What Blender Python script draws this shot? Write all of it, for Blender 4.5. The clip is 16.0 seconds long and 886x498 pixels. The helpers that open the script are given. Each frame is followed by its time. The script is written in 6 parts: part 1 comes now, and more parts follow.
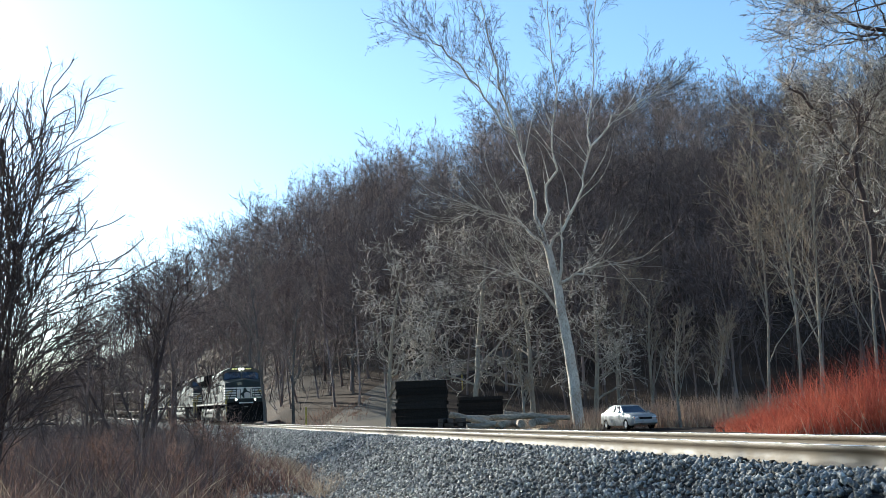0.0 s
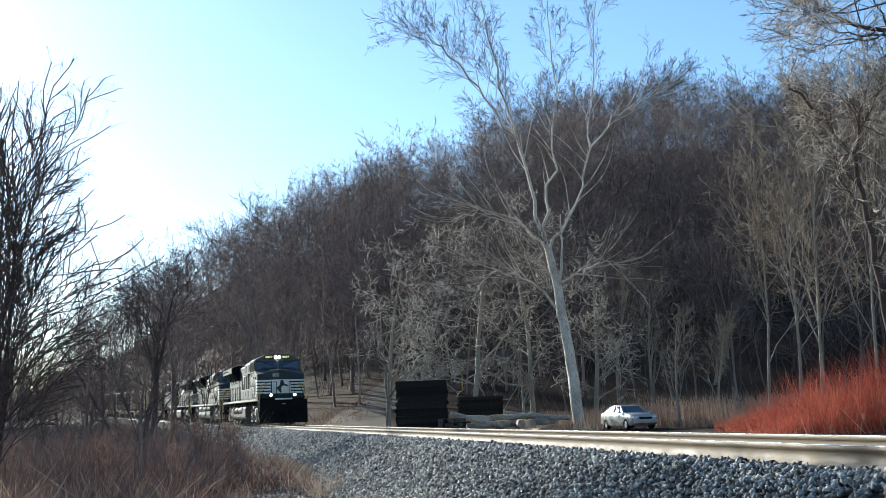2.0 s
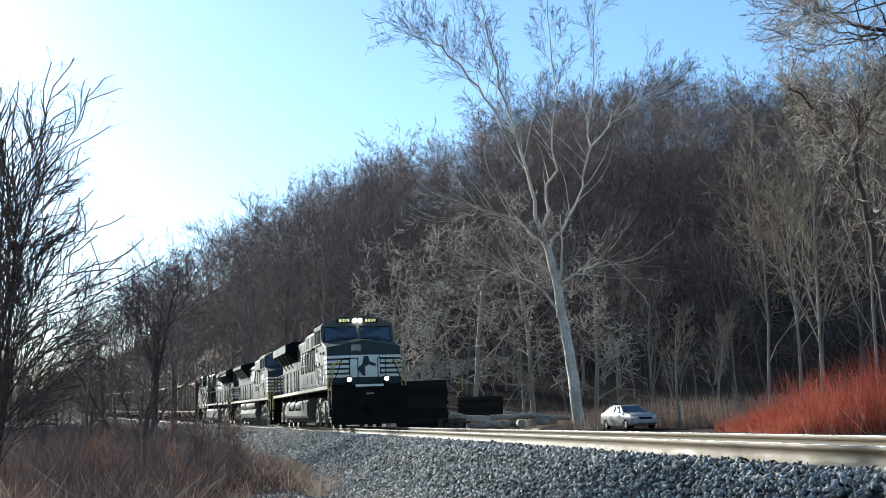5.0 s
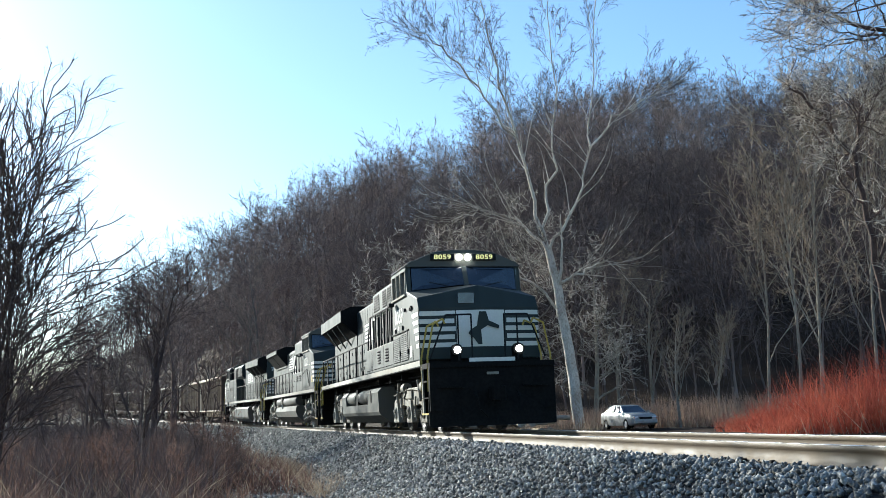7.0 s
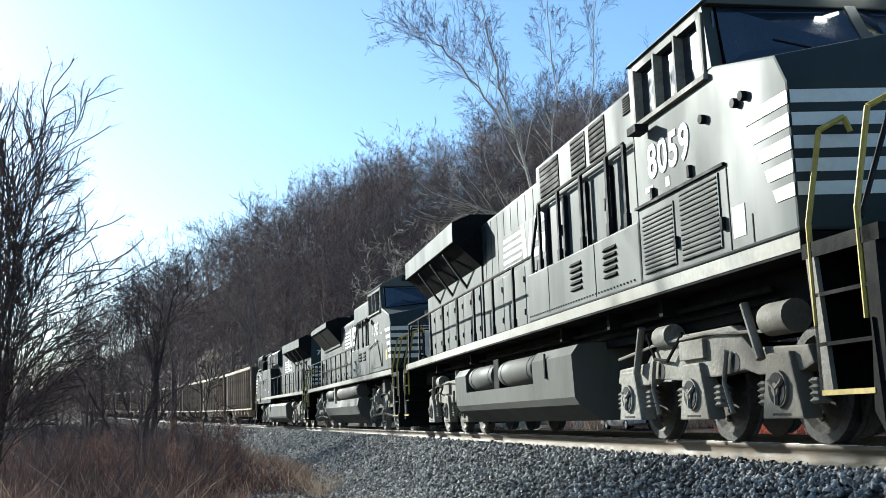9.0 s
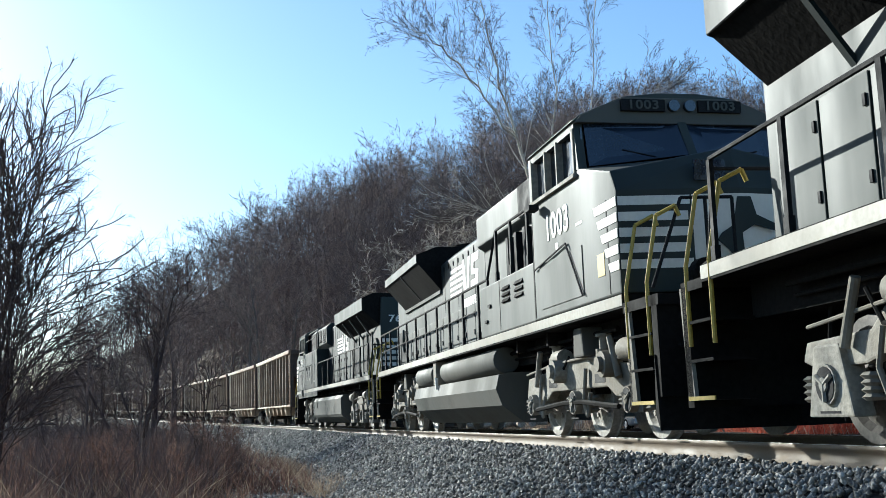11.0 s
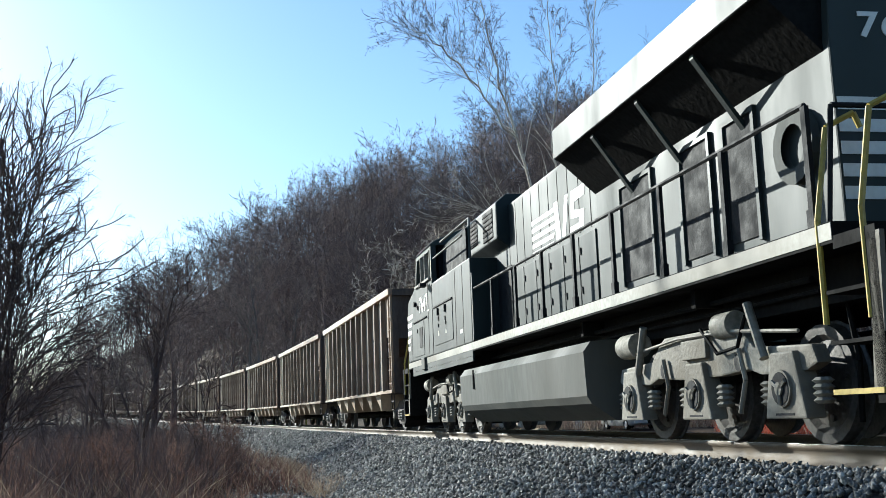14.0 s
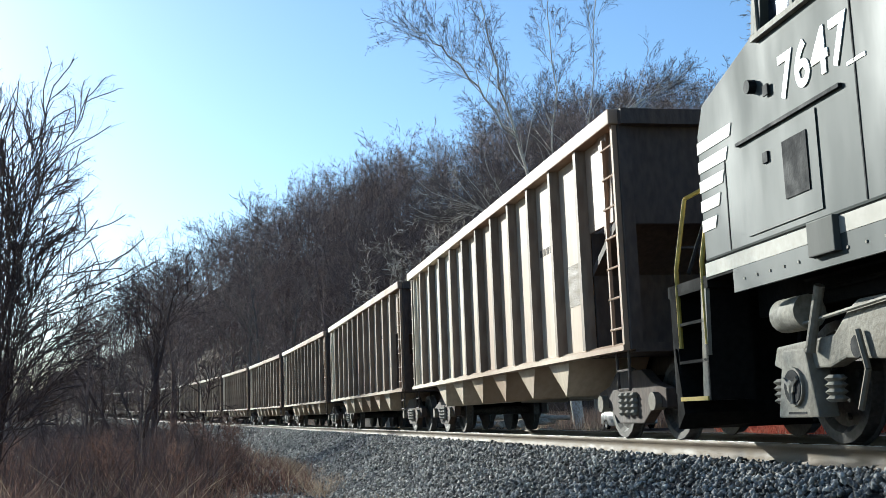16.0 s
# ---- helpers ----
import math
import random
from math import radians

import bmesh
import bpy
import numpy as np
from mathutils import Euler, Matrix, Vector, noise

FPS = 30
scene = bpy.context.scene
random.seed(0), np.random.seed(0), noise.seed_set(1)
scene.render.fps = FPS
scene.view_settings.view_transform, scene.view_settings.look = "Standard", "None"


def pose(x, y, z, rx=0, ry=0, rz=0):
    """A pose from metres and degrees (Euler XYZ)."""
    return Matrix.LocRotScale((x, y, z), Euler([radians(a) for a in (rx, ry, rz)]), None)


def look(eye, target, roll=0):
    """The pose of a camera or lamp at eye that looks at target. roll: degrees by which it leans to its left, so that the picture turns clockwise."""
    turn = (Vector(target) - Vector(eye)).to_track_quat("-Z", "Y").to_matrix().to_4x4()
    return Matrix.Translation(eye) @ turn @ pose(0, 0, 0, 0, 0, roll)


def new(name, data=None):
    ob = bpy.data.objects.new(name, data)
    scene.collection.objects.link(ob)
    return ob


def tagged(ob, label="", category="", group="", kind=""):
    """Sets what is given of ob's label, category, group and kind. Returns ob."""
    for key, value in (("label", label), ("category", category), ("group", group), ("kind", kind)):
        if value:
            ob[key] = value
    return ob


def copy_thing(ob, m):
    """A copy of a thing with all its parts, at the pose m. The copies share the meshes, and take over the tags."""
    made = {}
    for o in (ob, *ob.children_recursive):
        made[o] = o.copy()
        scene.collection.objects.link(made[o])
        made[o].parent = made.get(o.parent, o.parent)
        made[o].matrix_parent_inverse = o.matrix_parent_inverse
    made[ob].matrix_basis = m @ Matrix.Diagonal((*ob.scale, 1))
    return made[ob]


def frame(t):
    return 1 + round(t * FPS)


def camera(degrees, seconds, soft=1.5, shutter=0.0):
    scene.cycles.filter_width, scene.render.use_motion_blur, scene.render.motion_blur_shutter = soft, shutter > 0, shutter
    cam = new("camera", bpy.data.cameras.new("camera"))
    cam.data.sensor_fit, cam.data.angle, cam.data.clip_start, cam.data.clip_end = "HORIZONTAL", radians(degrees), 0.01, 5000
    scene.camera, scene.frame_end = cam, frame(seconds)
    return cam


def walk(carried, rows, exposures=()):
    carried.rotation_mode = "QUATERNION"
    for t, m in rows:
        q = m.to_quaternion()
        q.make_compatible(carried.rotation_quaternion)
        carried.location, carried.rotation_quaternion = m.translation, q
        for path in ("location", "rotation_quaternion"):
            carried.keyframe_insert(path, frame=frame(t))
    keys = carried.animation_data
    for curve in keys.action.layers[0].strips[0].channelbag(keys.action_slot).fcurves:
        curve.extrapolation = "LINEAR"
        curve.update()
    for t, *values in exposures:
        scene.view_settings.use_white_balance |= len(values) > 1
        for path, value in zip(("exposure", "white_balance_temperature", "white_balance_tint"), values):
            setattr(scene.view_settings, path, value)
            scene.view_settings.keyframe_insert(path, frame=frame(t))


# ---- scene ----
cam = camera(44.26, 16.0, soft=0.85)
EYE = (0.0, 0.0, 0.424)
AIM = (0.0, 100.0, 0.424 + 100.0 * math.tan(radians(8.61)))
walk(cam, [(0.0, look(EYE, AIM, -2.1)), (16.0, look(EYE, AIM, -2.1))],
     exposures=[(0.0, 1.42, 5520, 2), (7.0, 1.36, 5470, 2), (9.5, 1.20, 5400, 2), (12.0, 1.16, 5380, 2), (16.0, 1.10, 5380, 2)])

# ---- sky and sun: low winter sun, ahead and to the left ----
SUN_AZ, SUN_EL = -40.0, 20.5
world = bpy.data.worlds.new("winter_sky")
scene.world = world
world.use_nodes = True
sky = world.node_tree.nodes.new("ShaderNodeTexSky")
sky.sky_type = "NISHITA"
sky.sun_disc = False
sky.sun_elevation = radians(SUN_EL)
sky.sun_rotation = radians(SUN_AZ)
sky.air_density, sky.dust_density, sky.ozone_density = 1.0, 0.5, 2.2
background = world.node_tree.nodes["Background"]
background.inputs["Strength"].default_value = 0.08
world.node_tree.links.new(sky.outputs[0], background.inputs["Color"])
sun_data = bpy.data.lights.new("sun", "SUN")
sun_data.energy, sun_data.angle, sun_data.color = 5.0, radians(0.53), (1.0, 0.88, 0.71)
sun = new("sun", sun_data)
sun_way = Vector((math.sin(radians(SUN_AZ)) * math.cos(radians(SUN_EL)),
                  math.cos(radians(SUN_AZ)) * math.cos(radians(SUN_EL)), math.sin(radians(SUN_EL))))
sun.matrix_world = look(sun_way * 100, (0, 0, 0))


# ---- materials ----
def material(name, a, b, rough=0.8, metal=0.0, scale=4.0, fine=40.0, bump=0.2, c=None, stretch=(1, 1, 1),
             island=0.0, each=0.0, spec=0.4, low=0.35, high=0.65, coords="Object", dust=0.0, thin=0.0):
    """Two noise scales mix colours a and b (and c in patches); island or each vary the value by piece or object; thin lets light through dry stems."""
    m = bpy.data.materials.new(name)
    m.use_nodes = True
    n, l = m.node_tree.nodes, m.node_tree.links
    p = n["Principled BSDF"]
    tc = n.new("ShaderNodeTexCoord")
    mp = n.new("ShaderNodeMapping")
    mp.inputs["Scale"].default_value = stretch
    l.new(tc.outputs[coords], mp.inputs["Vector"])

    def field(s, detail):
        t = n.new("ShaderNodeTexNoise")
        t.inputs["Scale"].default_value, t.inputs["Detail"].default_value = s, detail
        l.new(mp.outputs[0], t.inputs["Vector"])
        r = n.new("ShaderNodeMapRange")
        r.inputs["From Min"].default_value, r.inputs["From Max"].default_value = low, high
        l.new(t.outputs["Fac"], r.inputs["Value"])
        return r.outputs[0]

    def mix(fac, x, y):
        k = n.new("ShaderNodeMix")
        k.data_type = "RGBA"
        l.new(fac, k.inputs["Factor"])
        for sock, v in ((k.inputs["A"], x), (k.inputs["B"], y)):
            if isinstance(v, tuple):
                sock.default_value = (*v, 1)
            else:
                l.new(v, sock)
        return k.outputs["Result"]

    f1, f2 = field(scale, 6), field(fine, 3)
    add = n.new("ShaderNodeMath")
    add.operation = "MULTIPLY_ADD"
    add.inputs[1].default_value = 0.5
    half = n.new("ShaderNodeMath")
    half.operation = "MULTIPLY"
    half.inputs[1].default_value = 0.5
    l.new(f2, half.inputs[0])
    l.new(f1, add.inputs[0])
    l.new(half.outputs[0], add.inputs[2])
    col = mix(add.outputs[0], a, b)
    if c:
        col = mix(field(scale * 0.23, 5), col, c)
    for amount, node, out in ((island, "ShaderNodeNewGeometry", "Random Per Island"), (each, "ShaderNodeObjectInfo", "Random")):
        if amount:
            g = n.new(node)
            r = n.new("ShaderNodeMapRange")
            r.inputs["To Min"].default_value, r.inputs["To Max"].default_value = 1 - amount, 1 + amount
            l.new(g.outputs[out], r.inputs["Value"])
            hsv = n.new("ShaderNodeHueSaturation")
            l.new(r.outputs[0], hsv.inputs["Value"])
            l.new(col, hsv.inputs["Color"])
            col = hsv.outputs[0]
    l.new(col, p.inputs["Base Color"])
    p.inputs["Metallic"].default_value = metal
    p.inputs["Sheen Weight"].default_value, p.inputs["Sheen Roughness"].default_value = dust, 0.4
    p.inputs["Specular IOR Level"].default_value = spec
    rr = n.new("ShaderNodeMapRange")
    rr.inputs["To Min"].default_value, rr.inputs["To Max"].default_value = max(0.03, rough - 0.12), min(1, rough + 0.12)
    l.new(f1, rr.inputs["Value"])
    l.new(rr.outputs[0], p.inputs["Roughness"])
    if bump:
        bp = n.new("ShaderNodeBump")
        bp.inputs["Strength"].default_value, bp.inputs["Distance"].default_value = bump, 0.02
        l.new(f2, bp.inputs["Height"])
        l.new(bp.outputs[0], p.inputs["Normal"])
    if thin:
        through_light, both = n.new("ShaderNodeBsdfTranslucent"), n.new("ShaderNodeMixShader")
        l.new(col, through_light.inputs["Color"])
        both.inputs[0].default_value = thin
        l.new(p.outputs[0], both.inputs[1])
        l.new(through_light.outputs[0], both.inputs[2])
        l.new(both.outputs[0], n["Material Output"].inputs["Surface"])
    return m


def glow(name, colour, strength):
    m = bpy.data.materials.new(name)
    m.use_nodes = True
    p = m.node_tree.nodes["Principled BSDF"]
    p.inputs["Base Color"].default_value = (*colour, 1)
    p.inputs["Emission Color"].default_value = (*colour, 1)
    p.inputs["Emission Strength"].default_value = strength
    return m


M_LITTER = material("leaf_litter", (0.042, 0.029, 0.021), (0.115, 0.08, 0.057), 0.95, scale=0.35, fine=6.0, bump=0.6, c=(0.032, 0.023, 0.018), spec=0.05)
M_BALLAST = material("ballast_stone", (0.045, 0.043, 0.039), (0.40, 0.385, 0.355), 0.8, scale=3.0, fine=22.0, bump=0.6, island=0.7, spec=0.2)
# bed colour is near black, painting the shade in gaps between stones
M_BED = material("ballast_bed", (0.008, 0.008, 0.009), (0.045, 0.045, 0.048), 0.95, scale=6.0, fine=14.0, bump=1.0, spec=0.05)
M_RUST = material("rusty_rail_steel", (0.085, 0.060, 0.038), (0.165, 0.125, 0.08), 0.7, metal=0.0, scale=3.0, fine=60.0, stretch=(1, 1, 3))
M_RAILTOP = material("polished_rail_head", (0.42, 0.41, 0.40), (0.60, 0.59, 0.58), 0.32, metal=1.0, scale=5.0, fine=50.0, bump=0.02)
# creosoted wood of the stacks, blackened to include their shaded faces
M_STACKTIE = material("fresh_creosoted_wood", (0.010, 0.009, 0.008), (0.035, 0.028, 0.023), 0.85, scale=3.0, fine=40.0, stretch=(6, 6, 1), each=0.4, spec=0.05)
M_TIE = material("creosoted_tie_wood", (0.045, 0.035, 0.028), (0.13, 0.105, 0.085), 0.9, scale=3.0, fine=45.0, stretch=(1, 6, 6), each=0.3, spec=0.05)
M_TWIG = material("grey_brown_twigs", (0.16, 0.117, 0.105), (0.41, 0.325, 0.28), 0.9, scale=0.05, fine=0.5, bump=0.0, island=0.55, c=(0.085, 0.064, 0.06), spec=0.05)
M_TRUNK = material("grey_bark", (0.085, 0.07, 0.06), (0.20, 0.175, 0.155), 0.9, scale=2.0, fine=22.0, bump=0.5, stretch=(1, 1, 0.3), island=0.2, spec=0.05)
M_SYC = material("white_sycamore_bark", (0.22, 0.17, 0.125), (0.68, 0.62, 0.53), 0.8, scale=1.1, fine=12.0, bump=0.3, low=0.3, high=0.6, stretch=(1, 1, 0.6), spec=0.05)
M_SYCTWIG = material("pale_drooping_twigs", (0.24, 0.20, 0.165), (0.66, 0.59, 0.50), 0.85, scale=0.4, fine=4.0, bump=0.0, island=0.35, spec=0.05)
M_SYCFINE = material("fine_sycamore_twigs", (0.075, 0.06, 0.055), (0.19, 0.155, 0.135), 0.85, scale=0.4, fine=4.0, bump=0.0, island=0.3, spec=0.05)
# bark colour set dark, so the backlit look is partly painted in
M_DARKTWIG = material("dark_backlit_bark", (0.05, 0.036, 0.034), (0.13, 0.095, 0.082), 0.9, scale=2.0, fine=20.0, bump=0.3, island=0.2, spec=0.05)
M_WEED = material("dry_weeds", (0.095, 0.056, 0.045), (0.26, 0.17, 0.135), 0.9, scale=0.5, fine=6.0, bump=0.0, island=0.45, spec=0.05, thin=0.25)
M_REED = material("dry_reed_stems", (0.24, 0.15, 0.105), (0.50, 0.36, 0.26), 0.9, scale=0.5, fine=6.0, bump=0.0, island=0.45, spec=0.05, thin=0.25)
M_STRAW = material("pale_straw", (0.24, 0.185, 0.125), (0.47, 0.37, 0.27), 0.9, scale=0.8, fine=6.0, bump=0.0, island=0.3, spec=0.05, thin=0.25)
M_RED = material("red_stemmed_twigs", (0.26, 0.05, 0.035), (0.48, 0.15, 0.09), 0.8, scale=0.5, fine=4.0, bump=0.0, island=0.4, spec=0.05, thin=0.25)
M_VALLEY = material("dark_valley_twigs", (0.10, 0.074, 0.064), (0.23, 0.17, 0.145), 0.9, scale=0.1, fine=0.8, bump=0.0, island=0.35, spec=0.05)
M_PALE = material("pale_grey_bark", (0.17, 0.145, 0.115), (0.36, 0.32, 0.26), 0.85, scale=1.5, fine=14.0, bump=0.3, stretch=(1, 1, 0.4), spec=0.05)
M_PALETWIG = material("pale_brown_twigs", (0.16, 0.12, 0.088), (0.36, 0.29, 0.215), 0.9, scale=0.3, fine=3.0, bump=0.0, island=0.3, spec=0.05)
M_LOG = material("cut_log_bark", (0.16, 0.125, 0.09), (0.48, 0.41, 0.32), 0.85, scale=2.0, fine=16.0, bump=0.4, stretch=(0.4, 1, 1), each=0.3, spec=0.05)
M_SILVER = material("silver_car_paint", (0.27, 0.26, 0.235), (0.34, 0.325, 0.30), 0.3, scale=2.0, fine=30.0, bump=0.0)
M_ROAD = material("gravel_lane", (0.06, 0.056, 0.052), (0.13, 0.122, 0.112), 0.95, scale=0.9, fine=18.0, bump=0.5, c=(0.16, 0.135, 0.105), spec=0.05)
M_BLACK = material("weathered_black_paint", (0.006, 0.010, 0.0105), (0.017, 0.027, 0.027), 0.60, scale=0.9, fine=3.0, bump=0.08, c=(0.042, 0.048, 0.043), stretch=(1, 1, 0.3), spec=0.20, dust=0.02)
# black for running gear, deepened so the colour carries the underside's shade
M_UNDER = material("grimy_black_underframe", (0.005, 0.005, 0.005), (0.014, 0.013, 0.012), 0.8, scale=2.0, fine=15.0, bump=0.1, spec=0.05)
M_TANK = material("dusty_grey_tank_paint", (0.034, 0.039, 0.036), (0.08, 0.086, 0.077), 0.72, scale=0.8, fine=9.0, bump=0.05, c=(0.09, 0.086, 0.075), stretch=(1, 1, 0.3), spec=0.15)
M_TRUCK = material("dusty_beige_truck_casting", (0.17, 0.158, 0.13), (0.36, 0.34, 0.29), 0.75, scale=3.0, fine=20.0, bump=0.15, c=(0.14, 0.123, 0.095), spec=0.2)
M_WHITE = material("worn_white_stripe_paint", (0.62, 0.61, 0.57), (0.82, 0.81, 0.78), 0.5, scale=1.5, fine=18.0, bump=0.03, c=(0.6, 0.56, 0.48))
M_SILL = material("dirty_white_sill_paint", (0.34, 0.32, 0.27), (0.62, 0.60, 0.54), 0.6, scale=1.2, fine=14.0, bump=0.03, c=(0.22, 0.20, 0.16), spec=0.2)
M_YELLOW = material("yellow_safety_paint", (0.30, 0.21, 0.03), (0.46, 0.34, 0.06), 0.5, scale=3.0, fine=20.0, bump=0.03)
M_STEEL = material("worn_wheel_steel", (0.16, 0.145, 0.125), (0.36, 0.34, 0.30), 0.6, metal=0.1, scale=3.0, fine=25.0, bump=0.05)
# wheel steel darkened to hold the shadow under the body
M_WHEEL = material("oily_dark_wheel_steel", (0.03, 0.027, 0.024), (0.10, 0.09, 0.08), 0.6, metal=0.3, scale=3.0, fine=25.0, bump=0.05)
# dark fittings and grilles, also sheets that paint the shade of openings
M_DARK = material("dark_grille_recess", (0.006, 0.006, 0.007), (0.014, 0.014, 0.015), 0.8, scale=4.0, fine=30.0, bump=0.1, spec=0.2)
M_HOPPER = material("rust_stained_hopper_steel", (0.46, 0.40, 0.30), (0.74, 0.665, 0.52), 0.55, scale=0.9, fine=12.0, bump=0.08, c=(0.28, 0.19, 0.125), stretch=(1, 1, 0.22), each=0.15, spec=0.3)
# rib steel: rust brown, darkened to carry the shade on the ribs' sides
M_HOPSIDE = material("rusty_brown_hopper_sheet", (0.13, 0.088, 0.06), (0.36, 0.285, 0.20), 0.6, scale=0.8, fine=10.0, bump=0.1, c=(0.075, 0.045, 0.032), stretch=(1, 1, 0.2), each=0.2, spec=0.2)
# rusty steel, with the shade of floor, ends and underside in its colour
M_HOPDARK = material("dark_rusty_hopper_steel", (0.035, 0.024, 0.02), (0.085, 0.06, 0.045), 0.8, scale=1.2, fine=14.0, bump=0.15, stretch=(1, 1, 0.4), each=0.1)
M_LAMP = glow("lit_headlamp", (1.0, 0.90, 0.74), 12.0)
M_AMBER = glow("lit_board_digits", (0.70, 0.60, 0.22), 0.45)
M_DIGIT = material("black_board_digits", (0.01, 0.01, 0.01), (0.02, 0.02, 0.02), 0.6, bump=0.0)
M_GLASS = material("dark_cab_glass", (0.012, 0.018, 0.03), (0.018, 0.025, 0.04), 0.12, bump=0.0, spec=0.8)
M_CHROME = material("bright_metal", (0.6, 0.6, 0.6), (0.8, 0.8, 0.8), 0.3, metal=0.8, bump=0.0)


# ---- mesh helpers ----
def mesh_from(name, verts, quads=None, tris=None, smooth=False):
    """A mesh from arrays of corners, four-sided and three-sided faces."""
    me = bpy.data.meshes.new(name)
    verts = np.asarray(verts, dtype=np.float32).reshape(-1, 3)
    quads = np.zeros((0, 4), np.int32) if quads is None else np.asarray(quads, np.int32).reshape(-1, 4)
    tris = np.zeros((0, 3), np.int32) if tris is None else np.asarray(tris, np.int32).reshape(-1, 3)
    me.vertices.add(len(verts))
    me.vertices.foreach_set("co", verts.ravel())
    me.loops.add(quads.size + tris.size)
    me.loops.foreach_set("vertex_index", np.concatenate([quads.ravel(), tris.ravel()]).astype(np.int32))
    me.polygons.add(len(quads) + len(tris))
    starts = np.concatenate([np.arange(len(quads)) * 4, quads.size + np.arange(len(tris)) * 3]).astype(np.int32)
    me.polygons.foreach_set("loop_start", starts)
    if smooth:
        me.polygons.foreach_set("use_smooth", np.ones(len(starts), bool))
    me.update(calc_edges=True)
    return me


def limbs_to_tubes(seg, n):
    """Corners and quads of tapered n-sided tubes. seg: rows of x0 y0 z0 x1 y1 z1 r0 r1."""
    seg = np.asarray(seg, float).reshape(-1, 8)
    a, b, r0, r1 = seg[:, :3], seg[:, 3:6], seg[:, 6], seg[:, 7]
    d = b - a
    d /= np.linalg.norm(d, axis=1, keepdims=True) + 1e-9
    ref = np.where(np.abs(d[:, 2:3]) > 0.9, [[1.0, 0, 0]], [[0, 0, 1.0]])
    u = np.cross(d, ref)
    u /= np.linalg.norm(u, axis=1, keepdims=True) + 1e-9
    v = np.cross(d, u)
    ang = np.arange(n) * 2 * math.pi / n
    ring = u[:, None] * np.cos(ang)[None, :, None] + v[:, None] * np.sin(ang)[None, :, None]
    lo = a[:, None] + ring * r0[:, None, None]
    hi = b[:, None] + ring * r1[:, None, None]
    verts = np.concatenate([lo, hi], axis=1).reshape(-1, 3)
    i = np.arange(n)
    quad = np.stack([i, (i + 1) % n, n + (i + 1) % n, n + i], axis=1)
    quads = (quad[None] + (np.arange(len(seg)) * 2 * n)[:, None, None]).reshape(-1, 4)
    return verts, quads


def blades(base, tip, width, rng):
    """Thin three-cornered twigs or stems from base to tip."""
    d = tip - base
    side = np.cross(d, rng.normal(size=d.shape))
    side /= np.linalg.norm(side, axis=1, keepdims=True) + 1e-9
    w = np.asarray(width).reshape(-1, 1)
    v = np.stack([base - side * w, base + side * w, tip], axis=1).reshape(-1, 3)
    return v, np.arange(len(v)).reshape(-1, 3)


def grow(rng, start, way, length, radius, level, spec, out):
    """A limb that wanders, and its side limbs. spec: per level (pieces, children, first child at, length ratio, spread, lift, wander)."""
    pieces, kids, first, ratio, spread, lift, wander = spec[level]
    p, d = np.array(start, float), np.array(way, float)
    d /= np.linalg.norm(d)
    step = length / pieces
    line = [(p.copy(), d.copy(), radius)]
    for k in range(pieces):
        d = d + rng.normal(size=3) * wander + np.array([0, 0, lift])
        d /= np.linalg.norm(d)
        q = p + d * step
        r1 = radius * (1 - 0.8 * (k + 1) / pieces)
        out[level].append([*p, *q, line[-1][2], r1])
        p = q
        line.append((p.copy(), d.copy(), r1))
    if level + 1 < len(spec):
        side_limbs(rng, line, length, kids, first, ratio, spread, level, spec, out)


def side_limbs(rng, line, length, kids, first, ratio, spread, level, spec, out):
    for k in range(kids):
        f = first + (1 - first) * (k + rng.random()) / kids
        x = min(f * (len(line) - 1), len(line) - 1.001)
        i, t = int(x), x - int(x)
        p = line[i][0] * (1 - t) + line[i + 1][0] * t
        r = line[i][2] * (1 - t) + line[i + 1][2] * t
        d = line[i + 1][1]
        turn = rng.normal(size=3)
        turn -= d * turn.dot(d)
        turn /= np.linalg.norm(turn) + 1e-9
        sp = spread * (0.7 + 0.6 * rng.random())
        way = d * math.cos(sp) + turn * math.sin(sp)
        grow(rng, p, way, length * ratio * (1.15 - 0.6 * f) * (0.7 + 0.6 * rng.random()), max(r * 0.46, 0.004), level + 1, spec, out)


def tree_arrays(out, sides, thick=0.0):
    """Joins the levels of a grown tree; the last level becomes flat twigs. Returns corners, quads, tris."""
    vs, qs, n = [], [], 0
    for seg, k in zip(out, sides):
        if seg and k > 1:
            a = np.array(seg)
            a[:, 6:] = np.maximum(a[:, 6:], thick)
            v, q = limbs_to_tubes(a, k)
            vs.append(v), qs.append(q + n)
            n += len(v)
    return np.concatenate(vs), np.concatenate(qs)


# ---- the track's line: s metres along it towards the camera, w metres to its camera side ----
S = np.arange(-460.0, 120.01, 0.5)
_c = np.clip(S, -240, 40)
TURN = 0.21101 - 0.0020164 * _c - 0.0000041143 * _c ** 2
_step = np.stack([np.sin(TURN), -np.cos(TURN)], axis=1)
LINE = np.concatenate([[[0.0, 0.0]], np.cumsum((_step[1:] + _step[:-1]) / 2 * 0.5, axis=0)])
LINE += np.array([1.107, 24.766]) - LINE[int(460 / 0.5)]
_z = np.clip(S, -150, 20)
RISE = 0.001275 * _z + 0.00007607 * _z ** 2 + np.where(S < -150, (S + 150) * -0.0215, 0)


